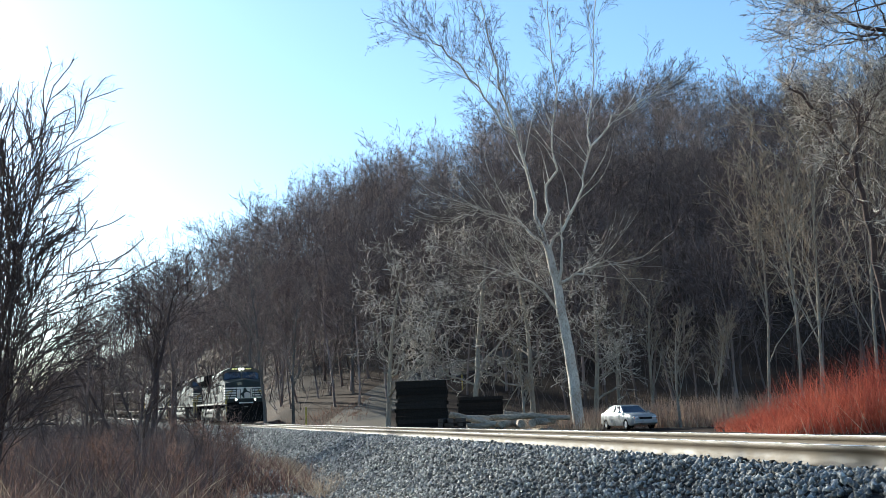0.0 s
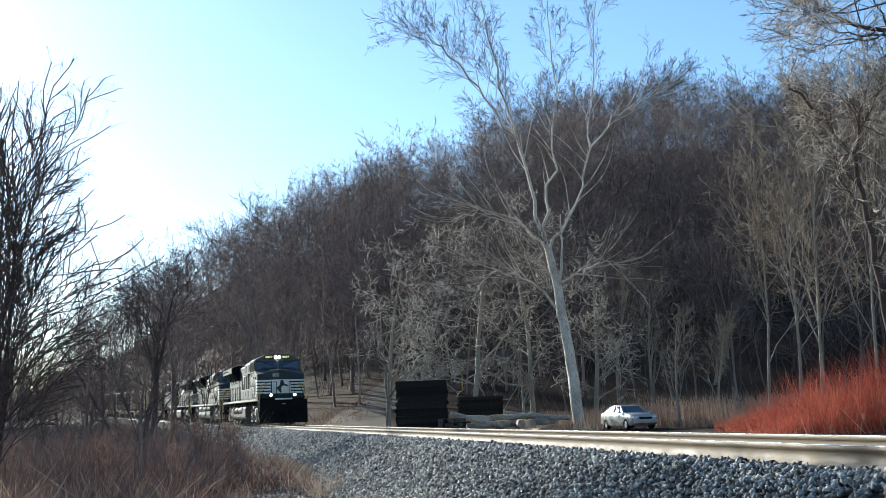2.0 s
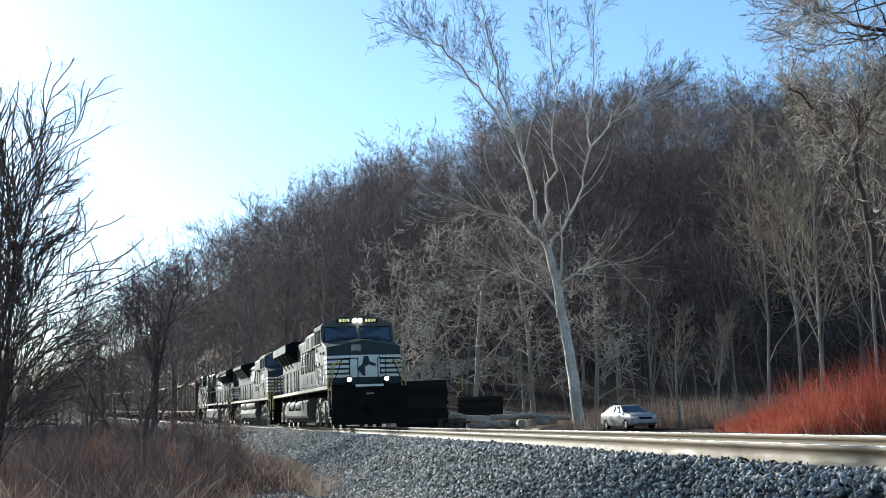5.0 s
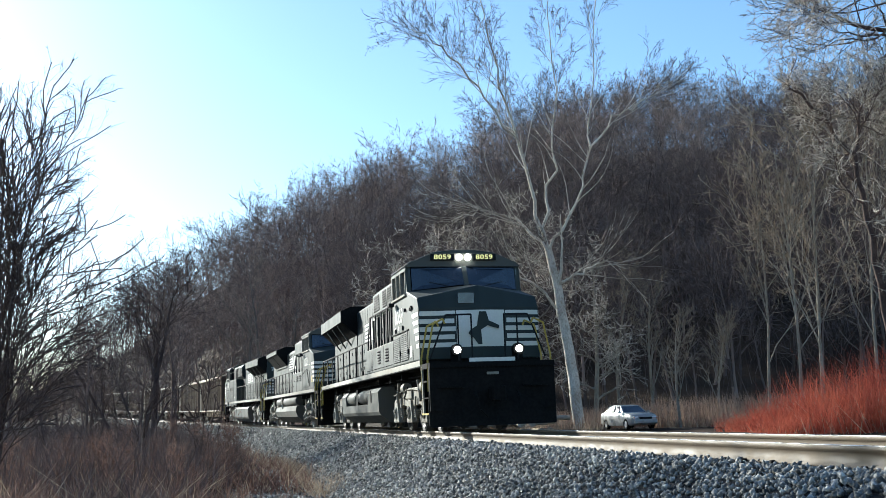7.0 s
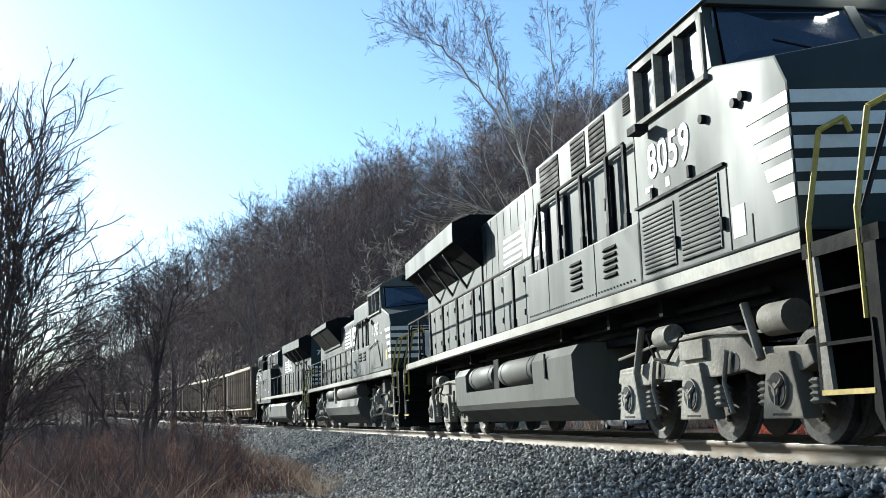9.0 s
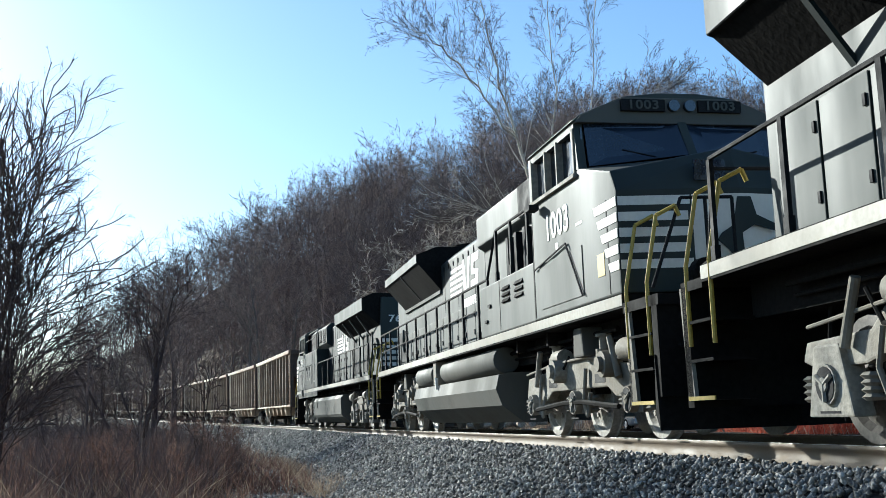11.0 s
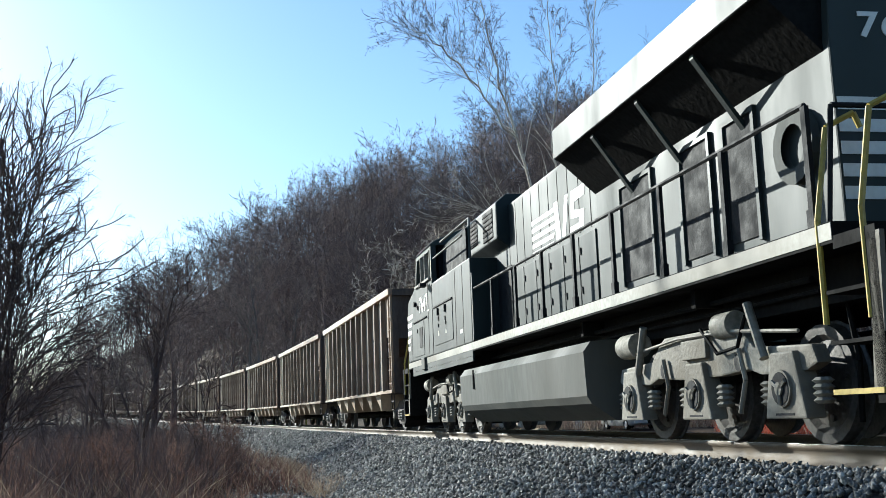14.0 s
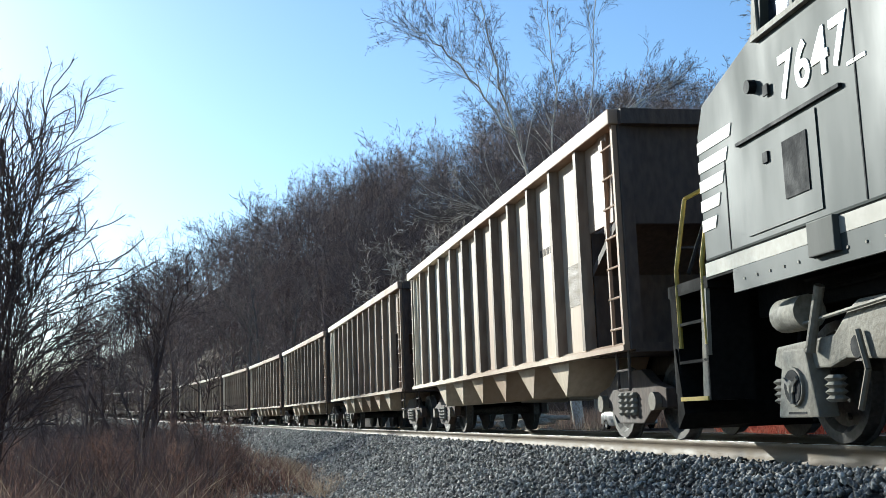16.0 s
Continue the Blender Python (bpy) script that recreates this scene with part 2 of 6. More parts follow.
def on_track(s, w=0.0, z=0.0):
    """Places at s along and w beside the track, z above its rails, and the heading there."""
    x, y = np.interp(s, S, LINE[:, 0]), np.interp(s, S, LINE[:, 1])
    th = np.interp(s, S, TURN)
    return np.stack([x - np.cos(th) * w, y - np.sin(th) * w, np.interp(s, S, RISE) + z + 0 * x], axis=-1), th


def track_coords(x, y):
    """s and w of places on the ground."""
    x, y = np.asarray(x, float), np.asarray(y, float)
    s = np.interp(-y, -LINE[:, 1], S)
    for _ in range(3):
        p, th = on_track(s)
        s = s + (x - p[..., 0]) * np.sin(th) - (y - p[..., 1]) * np.cos(th)
    p, th = on_track(s)
    return s, -(x - p[..., 0]) * np.cos(th) - (y - p[..., 1]) * np.sin(th)


def smooth_step(t):
    t = np.clip(t, 0, 1)
    return t * t * (3 - 2 * t)


RIDGE_X = [-300, -160, -106, -80, -66, -52, -38, -24, -10, 3, 17, 31, 60, 94, 130, 300]
RIDGE_Z = [8, 7, 8, 14, 25, 34, 39, 43, 47, 52, 57, 60, 63, 62, 58, 45]
FOOT_X = [-300, -60, -30, -16, -8, 0, 10, 25, 45, 80, 300]
FOOT_Y = [230, 205, 135, 98, 88, 86, 84, 80, 74, 70, 70]


def waves(x, y, size):
    return (np.sin(x / size + 1.3 * np.sin(y / size * 0.7)) + np.sin(y / size * 1.1 + 2 + np.sin(x / size * 0.6))) * 0.5


def ground_height(x, y):
    s, w = track_coords(x, y)
    rise = np.interp(s, S, RISE)
    off = np.abs(w)
    flat = np.where(w > 0, -1.25 - 0.5 * smooth_step((w - 4) / 12), -0.95) + 0.08 * waves(x, y, 3.1) + 0.03 * waves(x, y, 0.9)
    bed = np.interp(off, [0, 1.75, 3.4], [-0.34, -0.36, -1.25])
    side = rise * np.exp(-np.maximum(off - 3, 0) / 60)
    z = np.where(off < 3.4, np.maximum(bed, np.where(off > 2.4, flat, -9)), flat) + side
    foot, top = np.interp(x, FOOT_X, FOOT_Y), np.interp(x, RIDGE_X, RIDGE_Z)
    t = (y - foot) / (265 - foot)
    up = np.where(t < 1, 0.75 * np.clip(t, 0, 1) + 0.25 * smooth_step(t), 1 - 0.15 * np.clip(t - 1, 0, 3))
    z = z + (top + 2.0 * waves(x, y, 17.0)) * up * (w < 0)
    return z + np.where(np.hypot(x, y) < 3, -0.2, 0)


def build_ground():
    u = np.linspace(-1, 1, 210)
    xs = 60 * u + 1500 * u ** 5 + 0
    v = np.linspace(0, 1, 250)
    ys = -60 + 230 * v + 1600 * v ** 6
    X, Y = np.meshgrid(xs, ys)
    v = np.stack([X, Y, ground_height(X, Y)], axis=-1).reshape(-1, 3)
    nx = len(xs)
    i = (np.arange(len(ys) - 1)[:, None] * nx + np.arange(nx - 1)[None]).ravel()
    ob = new("ground", mesh_from("ground", v, np.stack([i, i + 1, i + nx + 1, i + nx], axis=1), smooth=True))
    ob.data.materials.append(M_LITTER)
    tagged(ob, "leaf-littered valley floor and hillside in dry winter brown", "ground", kind="structure")


build_ground()


# ---- track ----
def sweep(name, profile, s0, s1, step, mat):
    """A profile of (w, z) drawn along the track."""
    ss = np.arange(s0, s1 + step / 2, step)
    rows = np.stack([on_track(ss, w, z)[0] for w, z in profile], axis=1)
    n = len(profile)
    i = (np.arange(len(ss) - 1)[:, None] * n + np.arange(n)[None]).ravel()
    j = (np.arange(len(ss) - 1)[:, None] * n + (np.arange(n) + 1)[None] % n).ravel()
    ob = new(name, mesh_from(name, rows, np.stack([i, j, j + n, i + n], axis=1)))
    ob.data.materials.append(mat)
    return ob


RAIL = [(-0.075, -0.185), (-0.075, -0.172), (-0.012, -0.155), (-0.010, -0.055), (-0.036, -0.042), (-0.036, -0.006), (-0.030, -0.001),
        (0.030, -0.001), (0.036, -0.006), (0.036, -0.042), (0.010, -0.055), (0.012, -0.155), (0.075, -0.172), (0.075, -0.185)]
for centre in (0.7535, -0.7535):
    rail = sweep("rail", [(centre + a, b) for a, b in RAIL], -440, 110, 1.0, M_RUST)
    tagged(rail, "rusty steel running rail with a polished head", "rail", group="rails of the track", kind="structure")
    head = sweep("rail_head", [(centre - 0.03, -0.001), (centre - 0.028, 0.002), (centre + 0.028, 0.002), (centre + 0.03, -0.001)], -440, 110, 1.0, M_RAILTOP)
    head.parent = rail
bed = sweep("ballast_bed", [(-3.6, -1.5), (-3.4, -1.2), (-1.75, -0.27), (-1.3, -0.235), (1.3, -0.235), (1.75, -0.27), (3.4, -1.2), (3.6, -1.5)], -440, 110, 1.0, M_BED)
tagged(bed, "ballast bed under the track, near black for the shade between stones", "ballast", kind="structure")


# ---- woods on the hillside: one mass of bare trees ----
def bare_tree(seed, height, spec, radius, sides, lean=0.05, thick=0.0):
    rng = np.random.default_rng(seed)
    out = [[] for _ in spec]
    grow(rng, (0, 0, -0.3), (rng.normal() * lean, rng.normal() * lean, 1), height, radius, 0, spec, out)
    return tree_arrays(out, sides, thick)


WOOD_SPEC = [(6, 17, 0.22, 0.40, 0.75, 0.02, 0.06), (4, 8, 0.15, 0.5, 0.75, 0.07, 0.14), (2, 6, 0.15, 0.6, 0.65, 0.05, 0.2), (1, 0, 0, 0, 0, 0, 0.2)]
FAR_SPEC = [(5, 15, 0.22, 0.42, 0.7, 0.02, 0.06), (3, 6, 0.15, 0.5, 0.75, 0.07, 0.14), (2, 5, 0.15, 0.6, 0.65, 0.05, 0.2), (1, 0, 0, 0, 0, 0, 0.2)]


def wood_tree(seed, rng, height, twig, spec):
    out = [[] for _ in spec]
    grow(np.random.default_rng(seed), (0, 0, -0.5), (rng.normal() * 0.05, rng.normal() * 0.05, 1), height, 0.15, 0, spec, out)
    v, q = tree_arrays(out[:2], (4, 3), 0.018)
    a, b = np.array(out[2]), np.array(out[3])
    v2, t2 = blades(a[:, :3], a[:, 3:6], np.full(len(a), twig * 1.5), rng)
    v3, t3 = blades(b[:, :3], b[:, 3:6], np.full(len(b), twig), rng)
    return np.concatenate([v, v2, v3]), q, np.concatenate([t2 + len(v), t3 + len(v) + len(v2)])


def plant(kinds, spots, rng, lo, hi):
    vs, qs, ts, n = [], [], [], 0
    for x, y in spots:
        v, q, t = kinds[rng.integers(len(kinds))]
        a, k = rng.uniform(0, 6.28), rng.uniform(lo, hi)
        c, s_ = math.cos(a) * k, math.sin(a) * k
        vs.append(np.stack([v[:, 0] * c - v[:, 1] * s_ + x, v[:, 0] * s_ + v[:, 1] * c + y, v[:, 2] * k + float(ground_height(x, y))], axis=1))
        qs.append(q + n), ts.append(t + n)
        n += len(v)
    return np.concatenate(vs), np.concatenate(qs), np.concatenate(ts)


def scatter(rng, count, box, keep, gap):
    spots = []
    while len(spots) < count:
        x, y = rng.uniform(box[0], box[1]), rng.uniform(box[2], box[3])
        if keep(x, y) and not any((x - a) ** 2 + (y - b) ** 2 < gap * gap for a, b in spots[-150:]):
            spots.append((x, y))
    return spots


def stems(rng, x, y, height, spread, width, base=0.0):
    """Thin upright stems on the ground at x, y."""
    z = ground_height(x, y) + base
    foot = np.stack([x, y, z - 0.03], axis=1)
    tip = foot + np.stack([rng.normal(size=len(x)) * spread, rng.normal(size=len(x)) * spread, np.ones(len(x))], axis=1) * np.asarray(height).reshape(-1, 1)
    return blades(foot, tip, width, rng)


def stuff(name, v, q, t, mat, label, category):
    ob = new(name, mesh_from(name, v, q, t))
    ob.data.materials.append(mat)
    return tagged(ob, label, category, kind="stuff")


LANE = [(-3.5, 61, 0), (-5.5, 72, 0), (-7.6, 84, 0), (-8.0, 94, 0), (-4.5, 104, 0), (2.0, 110, 0), (9.0, 114, 0)]


def build_woods():
    rng = np.random.default_rng(5)
    kinds = [wood_tree(100 + k, rng, 14 + 5 * rng.random(), 0.022, WOOD_SPEC) for k in range(10)]
    far_kinds = [wood_tree(130 + k, rng, 14 + 5 * rng.random(), 0.034, FAR_SPEC) for k in range(8)]

    def hill(x, y):
        foot = np.interp(x, FOOT_X, FOOT_Y)
        if abs(x) > 0.46 * y + 14 or y < (foot + 2 if x > -15 else 98) or track_coords(x, y)[1] > -7:
            return False
        if -13 < x < 9 and (y < 97 or any(math.hypot(x - a, y - b) < 4.2 for a, b, _ in LANE)):
            return False
        return True

    v, q, t = plant(kinds, scatter(rng, 430, (-110, 110, 75, 160), hill, 2.3), rng, 0.6, 1.1)
    v3, q3, t3 = plant(far_kinds, scatter(rng, 620, (-150, 150, 155, 290), hill, 2.6), rng, 0.65, 1.15)
    v, q, t = np.concatenate([v, v3]), np.concatenate([q, q3 + len(v)]), np.concatenate([t, t3 + len(v)])
    n = 26000
    x, y = rng.uniform(-110, 110, n), rng.uniform(78, 230, n)
    foot = np.interp(x, FOOT_X, FOOT_Y)
    ok = (track_coords(x, y)[1] < -6) & (y > foot) & (np.abs(x) < 0.46 * y + 8) & ~((x > -13) & (x < 3) & (y < 104))
    x, y = x[ok], y[ok]
    v2, t2 = stems(rng, x, y, rng.uniform(0.8, 3.6, len(x)), 0.35, 0.03)
    n = 4000
    x, y = rng.uniform(-105, 125, n), rng.uniform(225, 285, n)
    ok = (track_coords(x, y)[1] < -6) & (np.abs(x) < 0.46 * y + 8)
    v4, t4 = stems(rng, x[ok], y[ok], rng.uniform(2.0, 6.5, ok.sum()), 0.3, 0.05)
    v2, t2 = np.concatenate([v2, v4]), np.concatenate([t2, t4 + len(v2)])
    stuff("hillside_woods", np.concatenate([v, v2]), q, np.concatenate([t, t2 + len(v)]), M_TWIG, "dense leafless grey-brown woods covering the hillside", "woods")

    def valley(x, y):
        s, w = track_coords(x, y)
        return 8 < w < 60 and -0.44 * y - 12 < x < -0.25 * y - 3

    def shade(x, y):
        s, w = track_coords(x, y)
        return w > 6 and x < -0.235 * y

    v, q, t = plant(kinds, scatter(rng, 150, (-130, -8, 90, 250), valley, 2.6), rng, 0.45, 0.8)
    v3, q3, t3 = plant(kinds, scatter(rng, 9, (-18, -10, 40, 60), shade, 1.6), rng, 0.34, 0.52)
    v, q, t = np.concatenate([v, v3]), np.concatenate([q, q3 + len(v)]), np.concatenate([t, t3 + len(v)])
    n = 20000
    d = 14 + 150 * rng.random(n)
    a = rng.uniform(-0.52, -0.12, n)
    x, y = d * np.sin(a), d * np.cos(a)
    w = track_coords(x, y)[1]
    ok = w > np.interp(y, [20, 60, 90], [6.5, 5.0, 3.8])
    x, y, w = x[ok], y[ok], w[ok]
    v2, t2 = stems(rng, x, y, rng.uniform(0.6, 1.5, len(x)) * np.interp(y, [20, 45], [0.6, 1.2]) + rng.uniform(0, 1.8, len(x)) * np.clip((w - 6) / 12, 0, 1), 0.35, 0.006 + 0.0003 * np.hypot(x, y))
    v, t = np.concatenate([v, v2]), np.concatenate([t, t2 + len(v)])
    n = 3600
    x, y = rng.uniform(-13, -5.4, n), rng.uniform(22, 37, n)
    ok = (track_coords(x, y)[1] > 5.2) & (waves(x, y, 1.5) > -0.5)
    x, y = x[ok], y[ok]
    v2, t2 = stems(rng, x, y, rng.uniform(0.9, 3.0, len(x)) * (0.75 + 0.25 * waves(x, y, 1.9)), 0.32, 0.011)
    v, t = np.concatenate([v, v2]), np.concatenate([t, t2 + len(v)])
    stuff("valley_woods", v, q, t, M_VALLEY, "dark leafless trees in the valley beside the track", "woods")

    shrubs = [wood_tree(160 + k, rng, 13 + 4 * rng.random(), 0.05, FAR_SPEC) for k in range(6)]
    v, q, t = plant(shrubs, scatter(rng, 60, (-13, -5.2, 22, 38), lambda x, y: track_coords(x, y)[1] > 5.3, 0.5), rng, 0.055, 0.115)
    stuff("bank_shrubs", v, q, t, M_WEED, "tangled reddish-brown leafless shrubs below the track", "shrubs")


build_woods()


# ---- track details ----
def build_track_pieces():
    rng = np.random.default_rng(11)
    tie = mesh_from("tie", [(a, b, c) for a in (-1.3, 1.3) for b in (-0.115, 0.115) for c in (-0.18, 0.0)],
                    [(0, 1, 3, 2), (4, 6, 7, 5), (0, 4, 5, 1), (2, 3, 7, 6), (0, 2, 6, 4), (1, 5, 7, 3)])
    tie.materials.append(M_TIE)
    clip = mesh_from("rail_clip", [(a, b, c) for a in (-0.018, 0.018) for b in (-0.025, 0.025) for c in (-0.03, 0.012)],
                     [(0, 1, 3, 2), (4, 6, 7, 5), (0, 4, 5, 1), (2, 3, 7, 6), (0, 2, 6, 4), (1, 5, 7, 3)])
    clip.materials.append(M_UNDER)
    for i in range(150):
        s = 20 - 0.52 * i
        p, th = on_track(np.array(s), rng.normal() * 0.02, -0.19)
        o = new("tie", tie)
        o.parent = bed
        o.matrix_basis = Matrix.Translation(Vector(p)) @ Matrix.Rotation(float(th) + rng.normal() * 0.01, 4, "Z")
        if i < 110 and rng.random() < 0.6:
            p, th = on_track(np.array(s + rng.normal() * 0.08), 0.85, -0.17)
            c = new("rail_clip", clip)
            c.parent = bed
            c.matrix_basis = Matrix.Translation(Vector(p)) @ Matrix.Rotation(float(th), 4, "Z")


build_track_pieces()


def build_stones():
    rng = np.random.default_rng(12)
    octa = np.array([(1, 0, 0), (-1, 0, 0), (0, 1, 0), (0, -1, 0), (0, 0, 1), (0, 0, -1)], float)
    octa_f = np.array([(0, 2, 4), (2, 1, 4), (1, 3, 4), (3, 0, 4), (2, 0, 5), (1, 2, 5), (3, 1, 5), (0, 3, 5)])
    vs, ts, n = [], [], 0
    for base, faces, s0, s1, count, r0, r1 in ((octa, octa_f, 6, 18, 16000, 0.019, 0.040), (octa, octa_f, -8, 6, 16000, 0.023, 0.047), (octa, octa_f, -34, -8, 17000, 0.030, 0.060), (octa, octa_f, -95, -34, 8000, 0.055, 0.10)):
        s, w = rng.uniform(s0, s1, count), 0.92 + 2.75 * rng.random(count) ** 0.9
        z = np.interp(w, [0, 1.4, 1.75, 3.4, 3.8], [-0.20, -0.195, -0.26, -1.2, -1.3]) + rng.normal(size=count) * 0.02
        p = on_track(s, w, z)[0]
        r = rng.uniform(r0, r1, count)
        k = len(base)
        shape = base[None] * rng.uniform(0.7, 1.2, (count, k, 1)) * (r[:, None] * rng.uniform(0.65, 1.2, (count, 3)))[:, None]
        a, b = rng.uniform(0, 6.28, count), rng.uniform(0, 6.28, count)
        x, y, zz = shape[..., 0], shape[..., 1], shape[..., 2]
        ca, sa, cb, sb = np.cos(a)[:, None], np.sin(a)[:, None], np.cos(b)[:, None], np.sin(b)[:, None]
        y, zz = y * cb - zz * sb, y * sb + zz * cb
        x, y = x * ca - y * sa, x * sa + y * ca
        v = np.stack([x, y, zz], axis=-1) + p[:, None]
        vs.append(v.reshape(-1, 3))
        ts.append((faces[None] + (np.arange(count) * k)[:, None, None]).reshape(-1, 3) + n)
        n += count * k
    count = 11000
    s, w = rng.uniform(-34, 8, count), 3.3 + 2.7 * rng.random(count) ** 1.7
    p = on_track(s, w)[0]
    p[:, 2] = ground_height(p[:, 0], p[:, 1]) + rng.uniform(0, 0.03, count)
    shape = octa[None] * rng.uniform(0.55, 1.35, (count, 6, 1)) * rng.uniform(0.022, 0.055, (count, 1, 1)) * rng.uniform(0.65, 1.2, (count, 1, 3))
    vs.append((shape + p[:, None]).reshape(-1, 3))
    ts.append((octa_f[None] + (np.arange(count) * 6)[:, None, None]).reshape(-1, 3) + n)
    stuff("ballast_stones", np.concatenate(vs), None, np.concatenate(ts), M_BALLAST, "angular grey crushed stones heaped beside the rail", "ballast")


build_stones()


# ---- trees that stand alone ----
def single_tree(name, seed, base, height, way, radius, spec, bark, twigs, label, thin=0.008, extra=None, pale=-2):
    """A tree in two parts: trunk with limbs, and a crown of twigs. extra: main limbs as lines of places with radii."""
    rng = np.random.default_rng(seed)
    out = [[] for _ in spec]
    x, y = base
    z = float(ground_height(x, y))
    for stem in (extra or [None]):
        if stem is None:
            grow(rng, (0, 0, -0.3), way, height, radius, 0, spec, out)
            continue
        pts, r0, r1 = stem
        pts = np.array(pts, float) - np.array([x, y, z])
        m = len(pts)
        line = []
        for i in range(m):
            d = pts[min(i + 1, m - 1)] - pts[max(i - 1, 0)]
            line.append((pts[i], d / np.linalg.norm(d), r0 + (r1 - r0) * i / (m - 1)))
        for a, b in zip(line, line[1:]):
            out[0].append([*a[0], *b[0], a[2], b[2]])
        _, kids, first, ratio, spread, _, _ = spec[0]
        side_limbs(rng, line, height, kids if r0 < 0.4 else 2, max(first, 0.2) if r0 < 0.4 else 0.5, ratio, spread, 0, spec, out)
    tree = new(name)
    tree.location = (x, y, z)
    v, q = tree_arrays(out[:pale], (9, 6, 4, 3, 3)[:len(spec)], 0.012)
    trunk = new("trunk", mesh_from("trunk", v, q, smooth=True))
    v, q = tree_arrays(out[pale:-1], (4, 3, 3)[3 - len(out[pale:-1]):], thin)
    twig = np.array(out[-1])
    v2, t2 = blades(twig[:, :3], twig[:, 3:6], np.full(len(twig), thin * 1.25), rng)
    crown = new("crown", mesh_from("crown", np.concatenate([v, v2]), q, t2 + len(v)))
    for o, m in ((trunk, bark), (crown, twigs)):
        o.parent = tree
        o.data.materials.append(m)
    return tagged(tree, label, "tree")


def line_of(points, wob, seed):
    """Rounds a sparse line of places into many, with a natural waver."""
    rng = np.random.default_rng(seed)
    p = np.array(points, float)
    t = np.linspace(0, len(p) - 1, (len(p) - 1) * 4 + 1)
    q = np.stack([np.interp(t, range(len(p)), p[:, i]) for i in range(3)], axis=1)
    q[1:-1] += rng.normal(size=(len(q) - 2, 3)) * wob
    return q


LIMB = [(8, 15, 0.10, 0.36, 0.55, 0, 0.05), (7, 9, 0.10, 0.42, 0.5, 0.06, 0.12), (4, 6, 0.15, 0.52, 0.55, 0.05, 0.15), (2, 4, 0.2, 0.5, 0.65, 0.02, 0.2), (1, 0, 0, 0, 0, 0, 0.2)]
single_tree("sycamore_tree", 21, (8.46, 72), 15.0, None, 0.5, LIMB, M_SYC, M_SYCFINE, "tall leaning bare sycamore with mottled white bark", 0.008, [
    (line_of([(8.5, 72, -1.2), (8.25, 72, 2.5), (7.85, 72, 6.0), (7.4, 72, 9.0), (7.0, 72, 11.2)], 0.025, 1), 0.41, 0.25),
    (line_of([(7.0, 72, 11.0), (6.1, 71.6, 15.4), (4.8, 71.0, 20.1), (3.8, 70.6, 24.2), (3.0, 70.2, 29.5)], 0.12, 2), 0.14, 0.02),
    (line_of([(6.7, 72, 12.5), (7.6, 72.6, 16.6), (8.1, 73.0, 22.4), (8.0, 73.2, 29.5)], 0.12, 3), 0.105, 0.02),
    (line_of([(7.1, 72, 11.0), (8.7, 72.2, 13.4), (10.0, 72.4, 16.9), (10.4, 71.8, 21.2), (11.2, 71.4, 29.0)], 0.12, 4), 0.11, 0.02),
    (line_of([(7.5, 72, 8.6), (9.0, 71.0, 9.3), (10.6, 70.4, 10.0), (11.8, 70.0, 9.3)], 0.12, 5), 0.11, 0.03),
    (line_of([(7.8, 72, 6.8), (5.6, 71.4, 9.0), (3.6, 71.0, 9.6), (2.2, 70.6, 8.6)], 0.12, 6), 0.10, 0.03),
    (line_of([(7.0, 72, 11.2), (5.2, 72.6, 13.2), (2.6, 73, 14.2), (0.6, 73, 13.4)], 0.12, 7), 0.10, 0.03),
    (line_of([(5.2, 71.2, 18.6), (2.6, 70.4, 22.0), (0.4, 70.0, 24.6), (-1.6, 70, 26.0)], 0.15, 8), 0.09, 0.02),
    (line_of([(10.2, 72.2, 18.0), (12.0, 72.6, 20.0), (14.0, 73, 21.0), (15.4, 73, 22.4)], 0.15, 9), 0.08, 0.02)], -3)
DROOP = [(8, 15, 0.18, 0.5, 1.0, 0.0, 0.06), (7, 7, 0.15, 0.5, 0.8, -0.05, 0.30), (5, 6, 0.2, 0.45, 0.8, -0.04, 0.38), (3, 3, 0.2, 0.5, 0.7, -0.02, 0.35), (1, 0, 0, 0, 0, 0, 0.2)]
for i, (x, y, h) in enumerate(((1.5, 77, 17.5), (6.0, 79, 15.0), (-2.5, 92, 15.0), (-4.5, 80, 12.5), (10.5, 79, 12.0))):
    single_tree("spreading_tree", 30 + i, (x, y), h, (0.05, 0, 1), 0.22, DROOP, M_PALE, M_SYCTWIG, "bare spreading tree with pale drooping twigs at the hill's foot", 0.018)
UP = [(7, 12, 0.25, 0.45, 0.5, 0.01, 0.05), (5, 6, 0.2, 0.5, 0.55, 0.05, 0.13), (3, 5, 0.2, 0.5, 0.6, 0.05, 0.2), (2, 4, 0.2, 0.5, 0.6, 0.03, 0.2), (1, 0, 0, 0, 0, 0, 0.2)]
for i, (x, y, h, lean) in enumerate(((19.3, 60, 15.5, 0.02), (20.8, 61, 17.0, 0.05), (18.4, 63, 14.0, -0.05), (23.4, 60, 16.0, 0.03), (26.0, 64, 18, 0.0), (22.6, 66, 18.5, -0.02))):
    single_tree("slender_tree", 40 + i, (x, y), h, (lean, 0, 1), 0.105, UP, M_PALE, M_PALETWIG, "slender bare tree with pale upright branches", 0.014)
